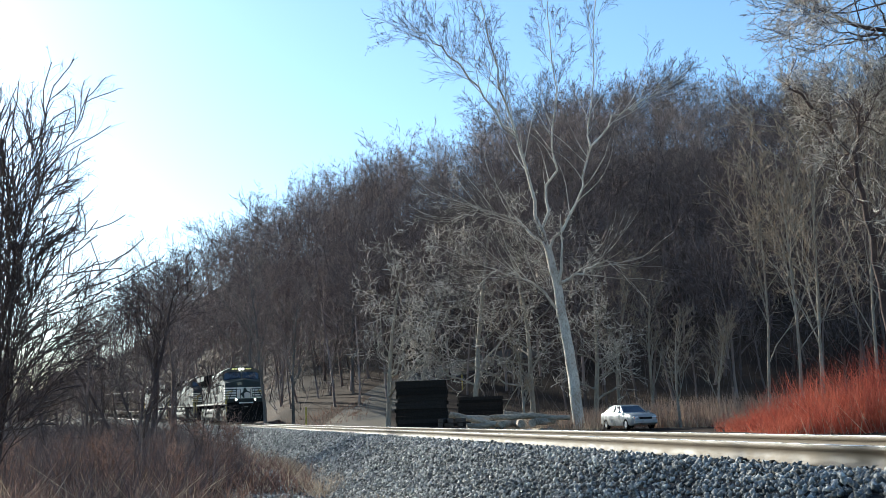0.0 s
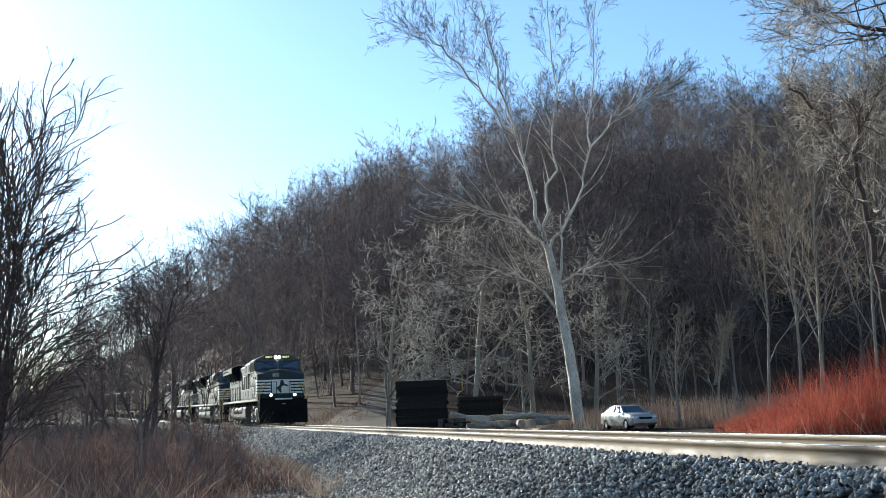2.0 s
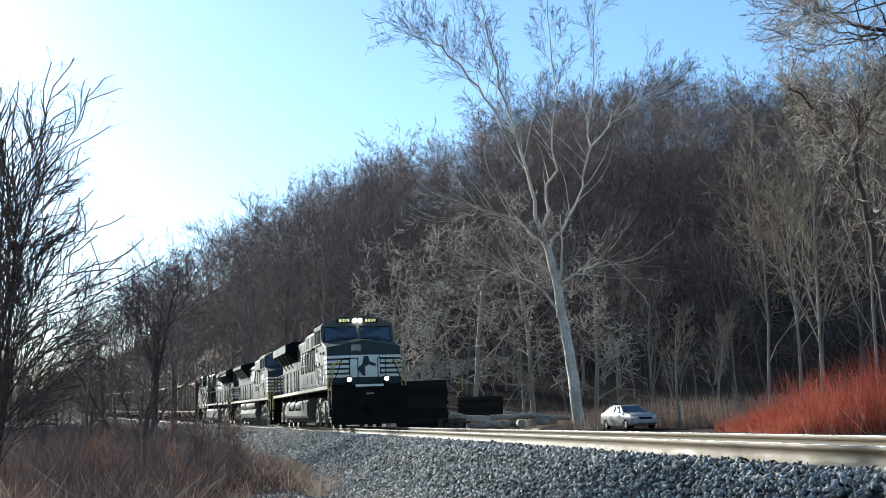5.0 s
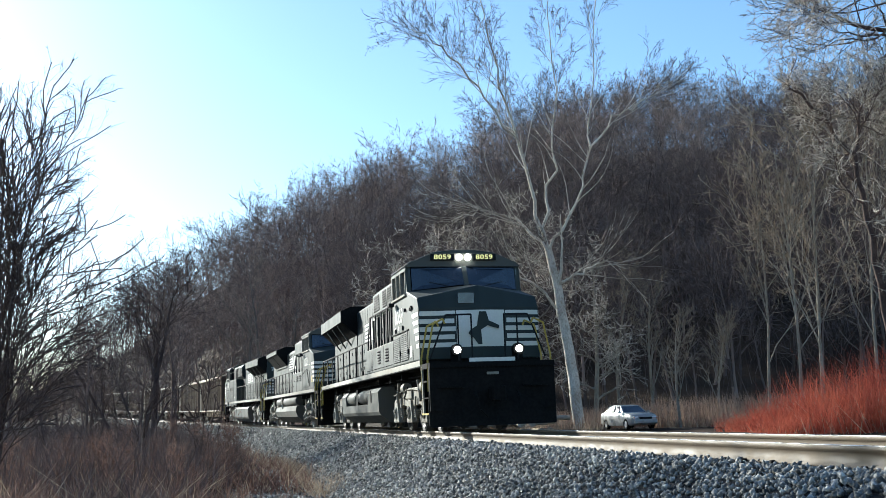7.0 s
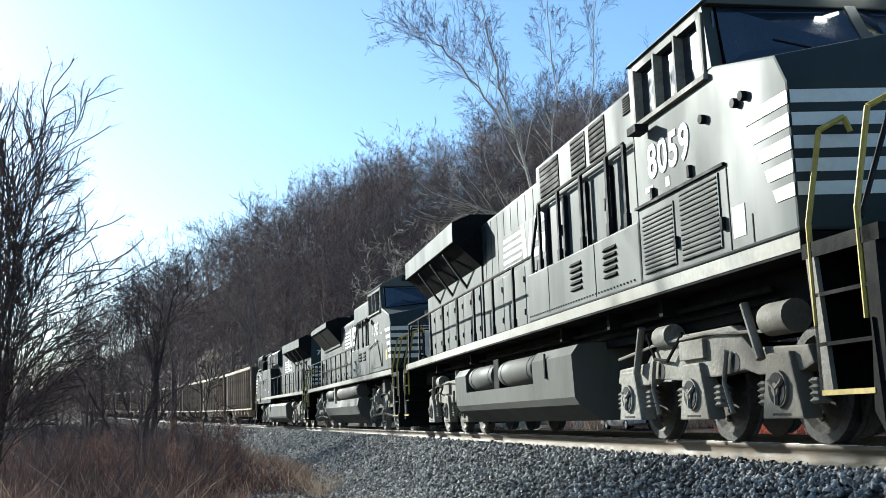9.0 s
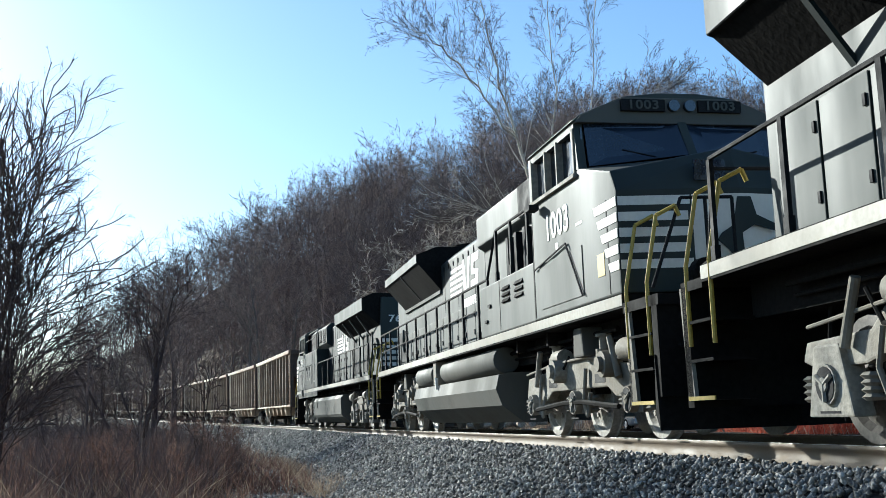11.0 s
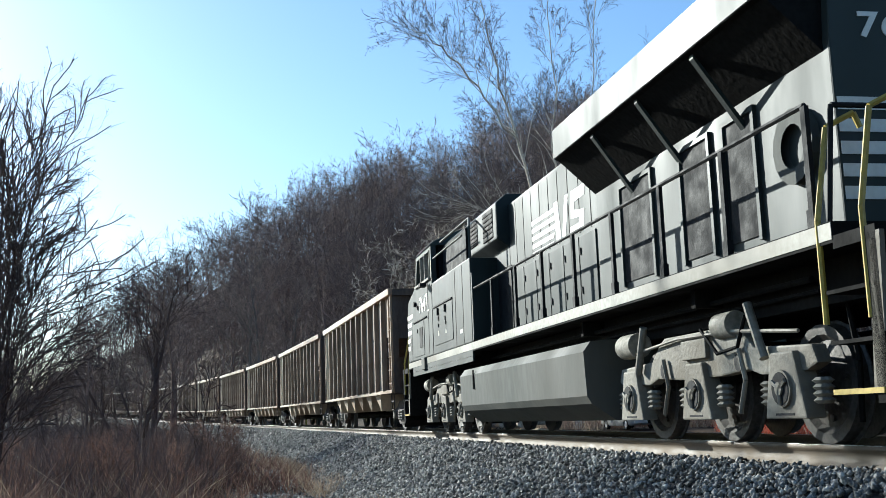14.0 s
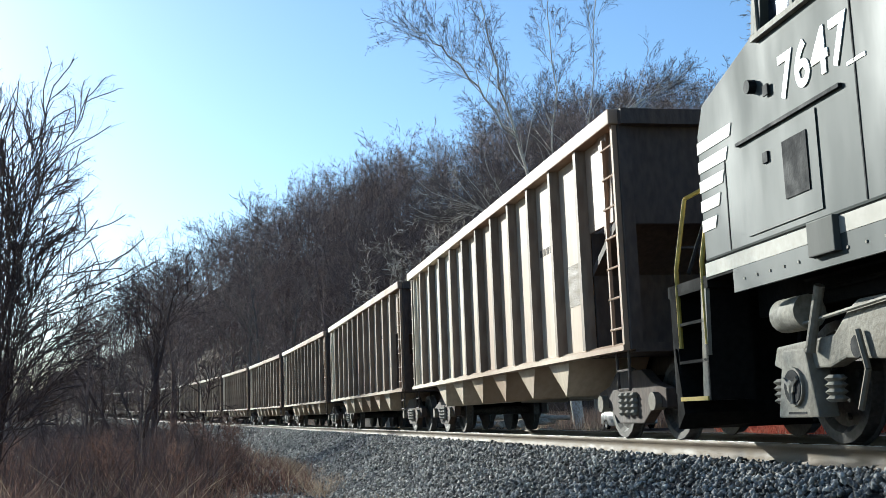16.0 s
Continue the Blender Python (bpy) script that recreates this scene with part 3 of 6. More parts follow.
for i, (x, y, h) in enumerate(((13.8, 66, 6.5), (13.0, 84, 11.0), (15.6, 84, 10.0), (17.6, 72, 7.0), (4.6, 68, 5.0), (-14.0, 84, 12.5), (-12.8, 90, 11.0), (-9.0, 104, 13.0), (-4.5, 108, 12.0), (-17.5, 96, 13.0))):
    single_tree("sapling", 60 + i, (x, y), h, (0.03, 0, 1), 0.10 if h < 9 else 0.15, UP, M_PALE if i < 5 else M_TRUNK, M_PALETWIG if i < 5 else M_TWIG, "thin bare sapling at the foot of the hill", 0.010)
SMALL = [(8, 9, 0.2, 0.38, 0.55, 0.0, 0.07), (6, 5, 0.15, 0.5, 0.6, 0.03, 0.14), (4, 4, 0.2, 0.5, 0.6, 0.02, 0.18), (3, 3, 0.2, 0.5, 0.6, 0.02, 0.2), (2, 0, 0, 0, 0, 0, 0.2)]
OAK = [(8, 13, 0.12, 0.40, 0.75, 0, 0.05), (7, 9, 0.12, 0.45, 0.7, 0.03, 0.18), (4, 7, 0.2, 0.55, 0.75, 0.02, 0.22), (2, 4, 0.2, 0.5, 0.7, 0.0, 0.22), (1, 0, 0, 0, 0, 0, 0.2)]
NEAR = [(8, 17, 0.22, 0.43, 0.62, 0.02, 0.05), (6, 8, 0.12, 0.5, 0.55, 0.03, 0.09), (4, 6, 0.2, 0.5, 0.6, 0.02, 0.15), (2, 4, 0.2, 0.5, 0.6, 0.02, 0.2), (1, 0, 0, 0, 0, 0, 0.2)]
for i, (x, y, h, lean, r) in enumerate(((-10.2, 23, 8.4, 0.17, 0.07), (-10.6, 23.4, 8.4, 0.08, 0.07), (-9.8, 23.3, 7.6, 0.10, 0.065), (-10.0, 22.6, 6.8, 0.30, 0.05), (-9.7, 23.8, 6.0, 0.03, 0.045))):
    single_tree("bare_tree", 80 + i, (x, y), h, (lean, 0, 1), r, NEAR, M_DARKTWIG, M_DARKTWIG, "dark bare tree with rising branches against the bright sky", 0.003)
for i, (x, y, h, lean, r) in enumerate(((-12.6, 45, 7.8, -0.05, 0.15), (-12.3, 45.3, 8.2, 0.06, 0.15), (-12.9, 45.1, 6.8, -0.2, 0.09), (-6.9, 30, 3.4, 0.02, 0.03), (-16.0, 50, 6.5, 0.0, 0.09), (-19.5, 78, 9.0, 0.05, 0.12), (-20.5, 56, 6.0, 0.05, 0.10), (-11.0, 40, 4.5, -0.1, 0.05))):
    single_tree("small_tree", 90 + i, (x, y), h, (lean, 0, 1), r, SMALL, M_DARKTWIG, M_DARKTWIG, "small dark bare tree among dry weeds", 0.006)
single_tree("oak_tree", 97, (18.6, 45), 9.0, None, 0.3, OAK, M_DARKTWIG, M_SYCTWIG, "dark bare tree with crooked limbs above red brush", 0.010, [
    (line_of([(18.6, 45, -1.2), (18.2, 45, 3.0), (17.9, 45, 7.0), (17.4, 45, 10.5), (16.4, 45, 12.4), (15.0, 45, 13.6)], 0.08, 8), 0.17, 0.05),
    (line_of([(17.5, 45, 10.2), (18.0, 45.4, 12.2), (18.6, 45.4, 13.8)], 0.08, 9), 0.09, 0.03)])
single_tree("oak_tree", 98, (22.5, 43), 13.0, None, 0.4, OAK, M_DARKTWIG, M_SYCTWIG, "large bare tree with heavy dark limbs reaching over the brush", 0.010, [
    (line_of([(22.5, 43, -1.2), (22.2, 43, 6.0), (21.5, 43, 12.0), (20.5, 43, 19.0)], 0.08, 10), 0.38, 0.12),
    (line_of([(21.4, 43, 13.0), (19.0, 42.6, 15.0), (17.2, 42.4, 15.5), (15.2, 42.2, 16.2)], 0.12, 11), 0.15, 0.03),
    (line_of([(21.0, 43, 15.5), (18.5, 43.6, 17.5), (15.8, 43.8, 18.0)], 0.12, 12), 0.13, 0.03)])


# ---- brush, weeds and reeds ----
def build_brush():
    rng = np.random.default_rng(31)
    n = 60000
    d = 7 + 70 * rng.random(n) ** 1.6
    a = rng.uniform(-0.56, 0.25, n)
    x, y = d * np.sin(a), d * np.cos(a)
    s, w = track_coords(x, y)
    clump = 0.5 + 0.5 * waves(x, y, 1.7)
    ok = (w > 3.5 + 0.7 * rng.random(n)) & (rng.random(n) < 0.3 + 0.7 * clump)
    x, y, clump, w = x[ok], y[ok], clump[ok], w[ok]
    h = rng.uniform(0.25, 0.75, len(x)) + 0.75 * clump * rng.random(len(x)) * np.clip((w - 4) / 4, 0.1, 1.3)
    h *= np.where(y < 26, np.interp(w, [3.5, 5.2, 6.8], [0.2, 0.35, 1.0]), 1.0)
    v, t = stems(rng, x, y, h, 0.55, 0.006 + 0.0004 * np.hypot(x, y))
    stuff("dry_weeds", v, None, t, M_WEED, "tangled brown winter weeds beside the ballast", "weeds")
    pick = rng.random(len(x)) < 0.2
    v, t = stems(rng, x[pick], y[pick], h[pick] * rng.uniform(0.8, 1.3, pick.sum()), 0.6, 0.006 + 0.0003 * np.hypot(x[pick], y[pick]))
    stuff("bleached_stalks", v, None, t, M_STRAW, "bleached dead stalks among the brown weeds", "weeds")
    n = 5000
    s, w = rng.uniform(-30, 12, n), 3.2 + 0.9 * rng.random(n)
    p = on_track(s, w)[0]
    keep = waves(p[:, 0], p[:, 1], 1.1) > -0.1
    p = p[keep]
    v, t = stems(rng, p[:, 0], p[:, 1], rng.uniform(0.12, 0.45, len(p)), 0.7, 0.008)
    stuff("dead_grass", v, None, t, M_STRAW, "pale dead grass along the foot of the ballast", "grass")
    n = 16000
    x, y = rng.uniform(3, 30, n), rng.uniform(66, 82, n)
    h = rng.uniform(0.7, 2.2, n) * np.interp(x, [3, 9, 13, 30], [0.6, 0.7, 1.0, 1.0])
    ok = ~((x < 12.5) & (y < 70))
    v, t = stems(rng, x[ok], y[ok], h[ok], 0.16, 0.02)
    stuff("dry_reeds", v, None, t, M_REED, "tall brown dry reeds along the hill's foot", "reeds")
    n = 3600
    x, y = rng.uniform(2, 26, n), rng.uniform(60, 68, n)
    ok = (waves(x, y, 1.3) > 0.0) & ~((x > 8.2) & (x < 13) & (y < 67.2))
    v, t = stems(rng, x[ok], y[ok], rng.uniform(0.5, 1.35, ok.sum()), 0.5, 0.022)
    stuff("straw_tufts", v, None, t, M_STRAW, "pale straw tufts on the flat ground", "grass")
    n = 5200
    x, y = rng.uniform(-22, -7, n), rng.uniform(66, 100, n)
    w = track_coords(x, y)[1]
    ok = (w < -3.4) & (w > -14) & ~((x > -11.5) & (y < 92) & (w < -4.5))
    v, t = stems(rng, x[ok], y[ok], rng.uniform(0.2, 0.8, ok.sum()), 0.5, 0.022)
    stuff("bank_grass", v, None, t, M_WEED, "brown grass on the bank behind the track", "grass")
    n = 9000
    c = rng.uniform(0, 1, n)
    x, y = 13.6 + 11.5 * c, rng.uniform(46, 56, n)
    h = np.interp(x, [13.5, 15, 18, 25], [0.7, 1.6, 4.0, 5.2]) * rng.uniform(0.3, 1.0, n) * (0.75 + 0.35 * waves(x, y, 0.8))
    x, y = x + 0.25 * np.round(rng.normal(size=n)), y
    v, t = stems(rng, x, y, h, 0.3, 0.014)
    side = rng.integers(0, len(t), 9000)
    foot = v.reshape(-1, 3, 3)[side]
    f = rng.uniform(0.3, 0.8, (len(side), 1))
    b = (foot[:, 0] + foot[:, 1]) / 2 * (1 - f) + foot[:, 2] * f
    tip = b + rng.normal(size=b.shape) * [0.35, 0.35, 0.15] + [0, 0, 0.45]
    v2, t2 = blades(b, tip, np.full(len(b), 0.010), rng)
    stuff("red_brush", np.concatenate([v, v2]), None, np.concatenate([t, t2 + len(v)]), M_RED, "dense thicket of red-stemmed leafless brush", "brush")
    pick = rng.random(n) < 0.05
    v, t = stems(rng, x[pick], y[pick] - 1.0, h[pick] * 0.8, 0.6, 0.016)
    stuff("dead_canes", v, None, t, M_STRAW, "pale dead canes leaning in the red brush", "brush")


build_brush()


# ---- the lane and what stands by it ----
def build_lane():
    c = line_of(LANE, 0.0, 1)
    d = np.gradient(c, axis=0)
    side = np.stack([d[:, 1], -d[:, 0], 0 * d[:, 0]], axis=1)
    side /= np.linalg.norm(side, axis=1, keepdims=True)
    rows = []
    for k in (-1, -0.5, 0, 0.5, 1):
        p = c + side * (2.7 * k)
        p[:, 2] = ground_height(p[:, 0], p[:, 1]) + 0.06 - 0.05 * abs(k)
        rows.append(p)
    v = np.stack(rows, axis=1)
    n = 5
    i = (np.arange(len(c) - 1)[:, None] * n + np.arange(n - 1)[None]).ravel()
    ob = new("lane", mesh_from("lane", v, np.stack([i, i + n, i + n + 1, i + 1], axis=1), smooth=True))
    ob.data.materials.append(M_ROAD)
    tagged(ob, "grey gravel lane climbing from the track", "lane", kind="structure")


build_lane()


# ---- train: builders ----
class Shape:
    """Gathers simple solids into one mesh."""

    def __init__(self):
        self.v, self.f = [], []

    def add(self, v, f):
        n = len(self.v)
        self.v += [tuple(p) for p in v]
        self.f += [tuple(i + n for i in q) for q in f]
        return self

    def box(self, x0, x1, y0, y1, z0, z1):
        return self.prism([(x0, z0), (x1, z0), (x1, z1), (x0, z1)], "y", y0, y1)

    def prism(self, pts, axis, a, b):
        """A polygon drawn out along an axis: (x, z) along y, (y, z) along x, (x, y) along z."""
        put = {"y": lambda p, h: (p[0], h, p[1]), "x": lambda p, h: (h, p[0], p[1]), "z": lambda p, h: (p[0], p[1], h)}[axis]
        n = len(pts)
        v = [put(p, a) for p in pts] + [put(p, b) for p in pts]
        return self.add(v, [tuple(range(n))[::-1], tuple(range(n, 2 * n))] + [(i, (i + 1) % n, n + (i + 1) % n, n + i) for i in range(n)])

    def cyl(self, p, q, r, n=12, r1=None):
        p, q = Vector(p), Vector(q)
        d = (q - p).normalized()
        u = d.orthogonal().normalized()
        w = d.cross(u)
        r1 = r if r1 is None else r1
        v = []
        for c, k in ((p, r), (q, r1)):
            v += [c + (u * math.cos(6.28319 * i / n) + w * math.sin(6.28319 * i / n)) * k for i in range(n)]
        return self.add(v, [tuple(range(n))[::-1], tuple(range(n, 2 * n))] + [(i, (i + 1) % n, n + (i + 1) % n, n + i) for i in range(n)])

    def tube(self, pts, r, n=6):
        for p, q in zip(pts, pts[1:]):
            self.cyl(p, q, r, n)
        return self

    def lathe_y(self, profile, n=24):
        """Turns (radius, y) points round the y axis."""
        v, f, m = [], [], len(profile)
        for i in range(n):
            a = 6.283185 * i / n
            v += [(r * math.cos(a), y, r * math.sin(a)) for r, y in profile]
        for i in range(n):
            for k in range(m - 1):
                f.append((i * m + k, i * m + k + 1, (i + 1) % n * m + k + 1, (i + 1) % n * m + k))
        return self.add(v, f)


def part(name, shape, mat, parent=None, label="", bevel=0.0, at=None, smooth=False):
    """One mesh object under its thing or part."""
    bm = bmesh.new()
    vs = [bm.verts.new(p) for p in shape.v]
    for q in shape.f:
        bm.faces.new([vs[i] for i in q])
    bmesh.ops.recalc_face_normals(bm, faces=bm.faces)
    if bevel:
        sharp = [e for e in bm.edges if len(e.link_faces) == 2 and e.calc_face_angle(0) > 0.6]
        bmesh.ops.bevel(bm, geom=sharp, offset=bevel, segments=2, profile=0.6, affect="EDGES", clamp_overlap=True)
    me = bpy.data.meshes.new(name)
    bm.to_mesh(me)
    bm.free()
    if smooth:
        for p in me.polygons:
            p.use_smooth = True
        me.set_sharp_from_angle(angle=0.75)
    me.materials.append(mat)
    ob = new(name, me)
    if parent:
        ob.parent = parent
    if at:
        ob.location = at
    if label:
        tagged(ob, label)
    return ob


def share(ob, at, parent=None, turn=0.0):
    """Another part on the same mesh."""
    o = new(ob.name.split(".")[0], ob.data)
    o.parent = parent or ob.parent
    o.location = at
    o.rotation_euler = (0, 0, turn)
    return o


def lettering(name, words, height, mat, parent, m, wide=1.0):
    cu = bpy.data.curves.new(name, "FONT")
    cu.body, cu.size, cu.extrude, cu.offset = words, height * 1.4, 0.004, 0.03 * height
    cu.align_x, cu.align_y = "CENTER", "CENTER"
    cu.space_character = 1.1
    ob = bpy.data.objects.new(name, cu)
    scene.collection.objects.link(ob)
    bpy.context.view_layer.update()
    me = bpy.data.meshes.new_from_object(ob.evaluated_get(bpy.context.evaluated_depsgraph_get()))
    bpy.data.objects.remove(ob)
    me.transform(Matrix.Diagonal((wide, 1, 1, 1)))
    me.materials.clear()
    me.materials.append(mat)
    o = new(name, me)
    o.parent = parent
    o.matrix_basis = m
    return o


def wheel_shape(r, gauge=0.755, n=28):
    s = Shape()
    for k in (-1, 1):
        s.lathe_y([(0.0, k * (gauge + 0.11)), (0.10, k * (gauge + 0.11)), (0.12, k * (gauge + 0.06)), (r * 0.72, k * (gauge + 0.02)), (r * 0.82, k * (gauge + 0.07)),
                   (r * 0.985, k * (gauge + 0.07)), (r, k * (gauge - 0.04)), (r + 0.026, k * (gauge - 0.055)), (r + 0.02, k * (gauge - 0.075)), (r * 0.8, k * (gauge - 0.07)), (0.1, k * (gauge - 0.05))], n)
        for h in range(4 if r > 0.5 else 0):
            a = 1.5708 * h + 0.5
            s.cyl((0.30 * r / 0.53 * math.cos(a), k * (gauge + 0.02), 0.30 * r / 0.53 * math.sin(a)), (0.30 * r / 0.53 * math.cos(a), k * (gauge + 0.06), 0.30 * r / 0.53 * math.sin(a)), 0.035, 6)
    s.cyl((0, -0.95, 0), (0, 0.95, 0), 0.09, 12)
    return s


ROLLING = []
SPRINGS = {}


def spring(truck, x, y, z, r, h):
    """A coil spring as a turned, ringed column; alike springs share one mesh."""
    if (r, h) in SPRINGS:
        return share(SPRINGS[(r, h)], (x, y, z), truck)
    s, n, m = Shape(), 8, 9
    v = [((r if i % 2 else r * 0.62) * math.cos(6.28319 * j / n), (r if i % 2 else r * 0.62) * math.sin(6.28319 * j / n), i * h / 2) for i in range(m) for j in range(n)]
    s.add(v, [(i * n + j, i * n + (j + 1) % n, (i + 1) * n + (j + 1) % n, (i + 1) * n + j) for i in range(m - 1) for j in range(n)])
    SPRINGS[(r, h)] = part("spring", s, M_TRUCK, truck, "", 0, (x, y, z))


def loco_truck(parent, x, flip, emd):
    """A three-axle truck: side frames with pedestals, axle boxes, springs, brake gear."""
    truck = part("truck", Shape().box(-2.3, 2.3, -0.45, 0.45, 0.62, 0.98).box(-0.4, 0.4, -1.05, 1.05, 0.6, 1.0), M_UNDER, parent, "three-axle truck in dusty beige cast steel", 0.03, (x, 0, 0))
    axles = (-1.85, 0.0, 1.85) if not emd else (-2.1, 0.0, 2.1)
    first = None
    for a in axles:
        # wheels under the GE units take the steel with painted-in shadow
        w = part("wheelset", wheel_shape(0.53, n=28 if emd else 22), M_STEEL if emd else M_WHEEL, truck, "", 0, (a, 0, 0.53)) if first is None else share(first, (a, 0, 0.53), truck)
        first = first or w
        ROLLING.append((w, 0.53, flip))
    for k in (-1, 1):
        s = Shape()
        y0, y1 = (1.02, 1.16) if k > 0 else (-1.16, -1.02)
        e = axles[2]
        if not emd:
            s.prism([(-e - 0.5, 0.70), (-e - 0.42, 0.86), (-1.25, 0.90), (-1.0, 1.08), (-0.85, 1.14), (0.85, 1.14), (1.0, 1.08), (1.25, 0.90), (e + 0.42, 0.86), (e + 0.5, 0.70),
                     (e + 0.3, 0.64), (1.35, 0.64), (1.1, 0.70), (0.5, 0.66), (-0.5, 0.66), (-1.1, 0.70), (-1.35, 0.64), (-e - 0.3, 0.64)], "y", y0, y1)
        else:
            s.prism([(-e - 0.5, 0.62), (-e - 0.35, 0.92), (-1.2, 1.0), (-0.7, 1.12), (0.7, 1.12), (1.2, 1.0), (e + 0.35, 0.92), (e + 0.5, 0.62), (1.5, 0.55), (1.2, 0.68), (-1.2, 0.68), (-1.5, 0.55)], "y", y0, y1)
        frame_ = part("side_frame", s, M_TRUCK, truck, "", 0.02)
        for a in axles:
            b = Shape().prism([(a - 0.36, 0.24), (a + 0.36, 0.24), (a + 0.30, 0.46), (a + 0.20, 0.82), (a - 0.20, 0.82), (a - 0.30, 0.46)], "y", k * 1.03, k * 1.22) if not emd else \
                Shape().prism([(a - 0.26, 0.34), (a + 0.26, 0.34), (a + 0.22, 0.72), (a - 0.22, 0.72)], "y", k * 1.03, k * 1.15)
            part("axle_box", b, M_TRUCK, truck, "", 0.02)
            part("axle_cap", Shape().cyl((a, k * 1.15, 0.50), (a, k * 1.25, 0.50), 0.165, 16), M_TRUCK, truck)
            part("axle_bore", Shape().cyl((a, k * 1.25, 0.50), (a, k * 1.256, 0.50), 0.145, 16), M_DARK, truck)
            hub = Shape().cyl((a, k * 1.25, 0.50), (a, k * 1.275, 0.50), 0.06, 10)
            for h in range(3):
                q = 2.094 * h + 0.5
                hub.tube([(a, k * 1.262, 0.50), (a + 0.14 * math.cos(q), k * 1.262, 0.50 + 0.14 * math.sin(q))], 0.022, 5)
            part("axle_hub", hub, M_TRUCK, truck)
            part("box_plate", Shape().box(a - 0.16, a + 0.16, min(k * 1.22, k * 1.224), max(k * 1.22, k * 1.224), 0.27, 0.29), M_DARK, truck)
            for d in (-0.46, 0.46):
                spring(truck, a + d, k * 1.1, 0.36, 0.095, 0.055)
        part("brake_cylinder", Shape().cyl((e + 0.25, k * 1.14, 1.12), (e - 0.2, k * 1.14, 1.12), 0.15, 18), M_TRUCK, truck, smooth=True)
        part("brake_cylinder", Shape().cyl((-0.9, k * 1.14, 1.15), (-0.55, k * 1.14, 1.15), 0.13, 18), M_TRUCK, truck, smooth=True)
        part("brake_rod", Shape().tube([(-e - 0.3, k * 1.2, 0.98), (-0.9, k * 1.2, 1.08), (0.4, k * 1.2, 1.1), (e + 0.1, k * 1.2, 1.0)], 0.018), M_TRUCK, truck)
        if emd:
            for x in (-1.05, 1.05):
                part("damper", Shape().cyl((x, k * 1.1, 1.0), (x, k * 1.1, 1.18), 0.13, 12).cyl((x, k * 1.1, 1.18), (x, k * 1.1, 1.34), 0.08, 12).cyl((x, k * 1.1, 1.34), (x, k * 1.1, 1.38), 0.12, 12), M_TRUCK, truck)
                part("brake_drum", Shape().cyl((x + 0.45, k * 1.1, 0.96), (x + 0.45, k * 1.34, 0.96), 0.17, 16).cyl((x + 0.45, k * 1.34, 0.96), (x + 0.45, k * 1.4, 0.96), 0.1, 12), M_TRUCK, truck)
                # dark plate on the solid frame paints a shaded opening
                part("frame_opening", Shape().box(x - 0.3, x + 0.1, min(k * 1.16, k * 1.164), max(k * 1.16, k * 1.164), 0.74, 0.86), M_DARK, truck)
                part("brake_hanger", Shape().tube([(x - 0.55, k * 1.2, 0.95), (x - 0.62, k * 1.22, 0.5), (x - 0.5, k * 1.22, 0.3), (x - 0.4, k * 1.2, 0.62)], 0.03), M_TRUCK, truck)
            part("air_duct", Shape().prism([(0.35, 1.1), (0.8, 1.1), (0.72, 1.5), (0.4, 1.5)], "y", min(k * 1.0, k * 1.32), max(k * 1.0, k * 1.32)), M_TANK, truck, "", 0.03)
            part("traction_link", Shape().tube([(-e + 0.3, k * 1.24, 0.42), (-0.4, k * 1.24, 0.5), (0.4, k * 1.24, 0.5), (e - 0.3, k * 1.24, 0.42)], 0.035), M_UNDER, truck)
        else:
            for x in (-0.92, 0.92):
                # dark disc on the frame in place of a shaded hole
                part("frame_opening", Shape().cyl((x, k * 1.16, 0.78), (x, k * 1.165, 0.78), 0.09, 12), M_DARK, truck)
                part("brake_hanger", Shape().tube([(x - 0.1, k * 1.2, 0.9), (x - 0.2, k * 1.2, 0.6), (x - 0.05, k * 1.2, 0.3)], 0.025), M_TRUCK, truck)
            part("frame_pad", Shape().box(-0.3, 0.3, min(k * 1.16, k * 1.21), max(k * 1.16, k * 1.21), 0.86, 1.06), M_TRUCK, truck, "", 0.01)
        part("shock_strut", Shape().cyl((e - 0.55, k * 1.22, 1.3), (e - 0.3, k * 1.22, 0.78), 0.045, 10), M_TRUCK, truck)
        part("shock_strut", Shape().cyl((-e + 0.55, k * 1.22, 1.3), (-e + 0.3, k * 1.22, 0.78), 0.045, 10), M_TRUCK, truck)
        part("sand_pipe", Shape().tube([(e + 0.5, k * 0.85, 1.3), (e + 0.62, k * 0.85, 0.7), (e + 0.5, k * 0.8, 0.2)], 0.025), M_UNDER, truck)
        part("sand_pipe", Shape().tube([(-e - 0.5, k * 0.85, 1.3), (-e - 0.62, k * 0.85, 0.7), (-e - 0.5, k * 0.8, 0.2)], 0.025), M_UNDER, truck)
        part("brake_hose", Shape().tube([(-1.2, k * 1.2, 1.2), (-1.0, k * 1.2, 0.92), (-0.6, k * 1.22, 0.88), (-0.2, k * 1.2, 1.15)], 0.02), M_UNDER, truck)
    return truck


def posts_and_rail(parent, k, xs, z0, z1, y=1.46):
    part("handrail", Shape().tube([(xs[0], k * y, z1), (xs[-1], k * y, z1)], 0.024), M_DARK, parent)
    first = None
    for x in xs:
        if first is None:
            first = part("handrail_post", Shape().box(-0.035, 0.035, -0.02, 0.02, 0, z1 - z0 - 0.01).box(-0.05, 0.05, -0.03, 0.03, -0.12, 0.16), M_DARK, parent, "", 0, (x, k * y, z0))
        else:
            share(first, (x, k * y, z0), parent)


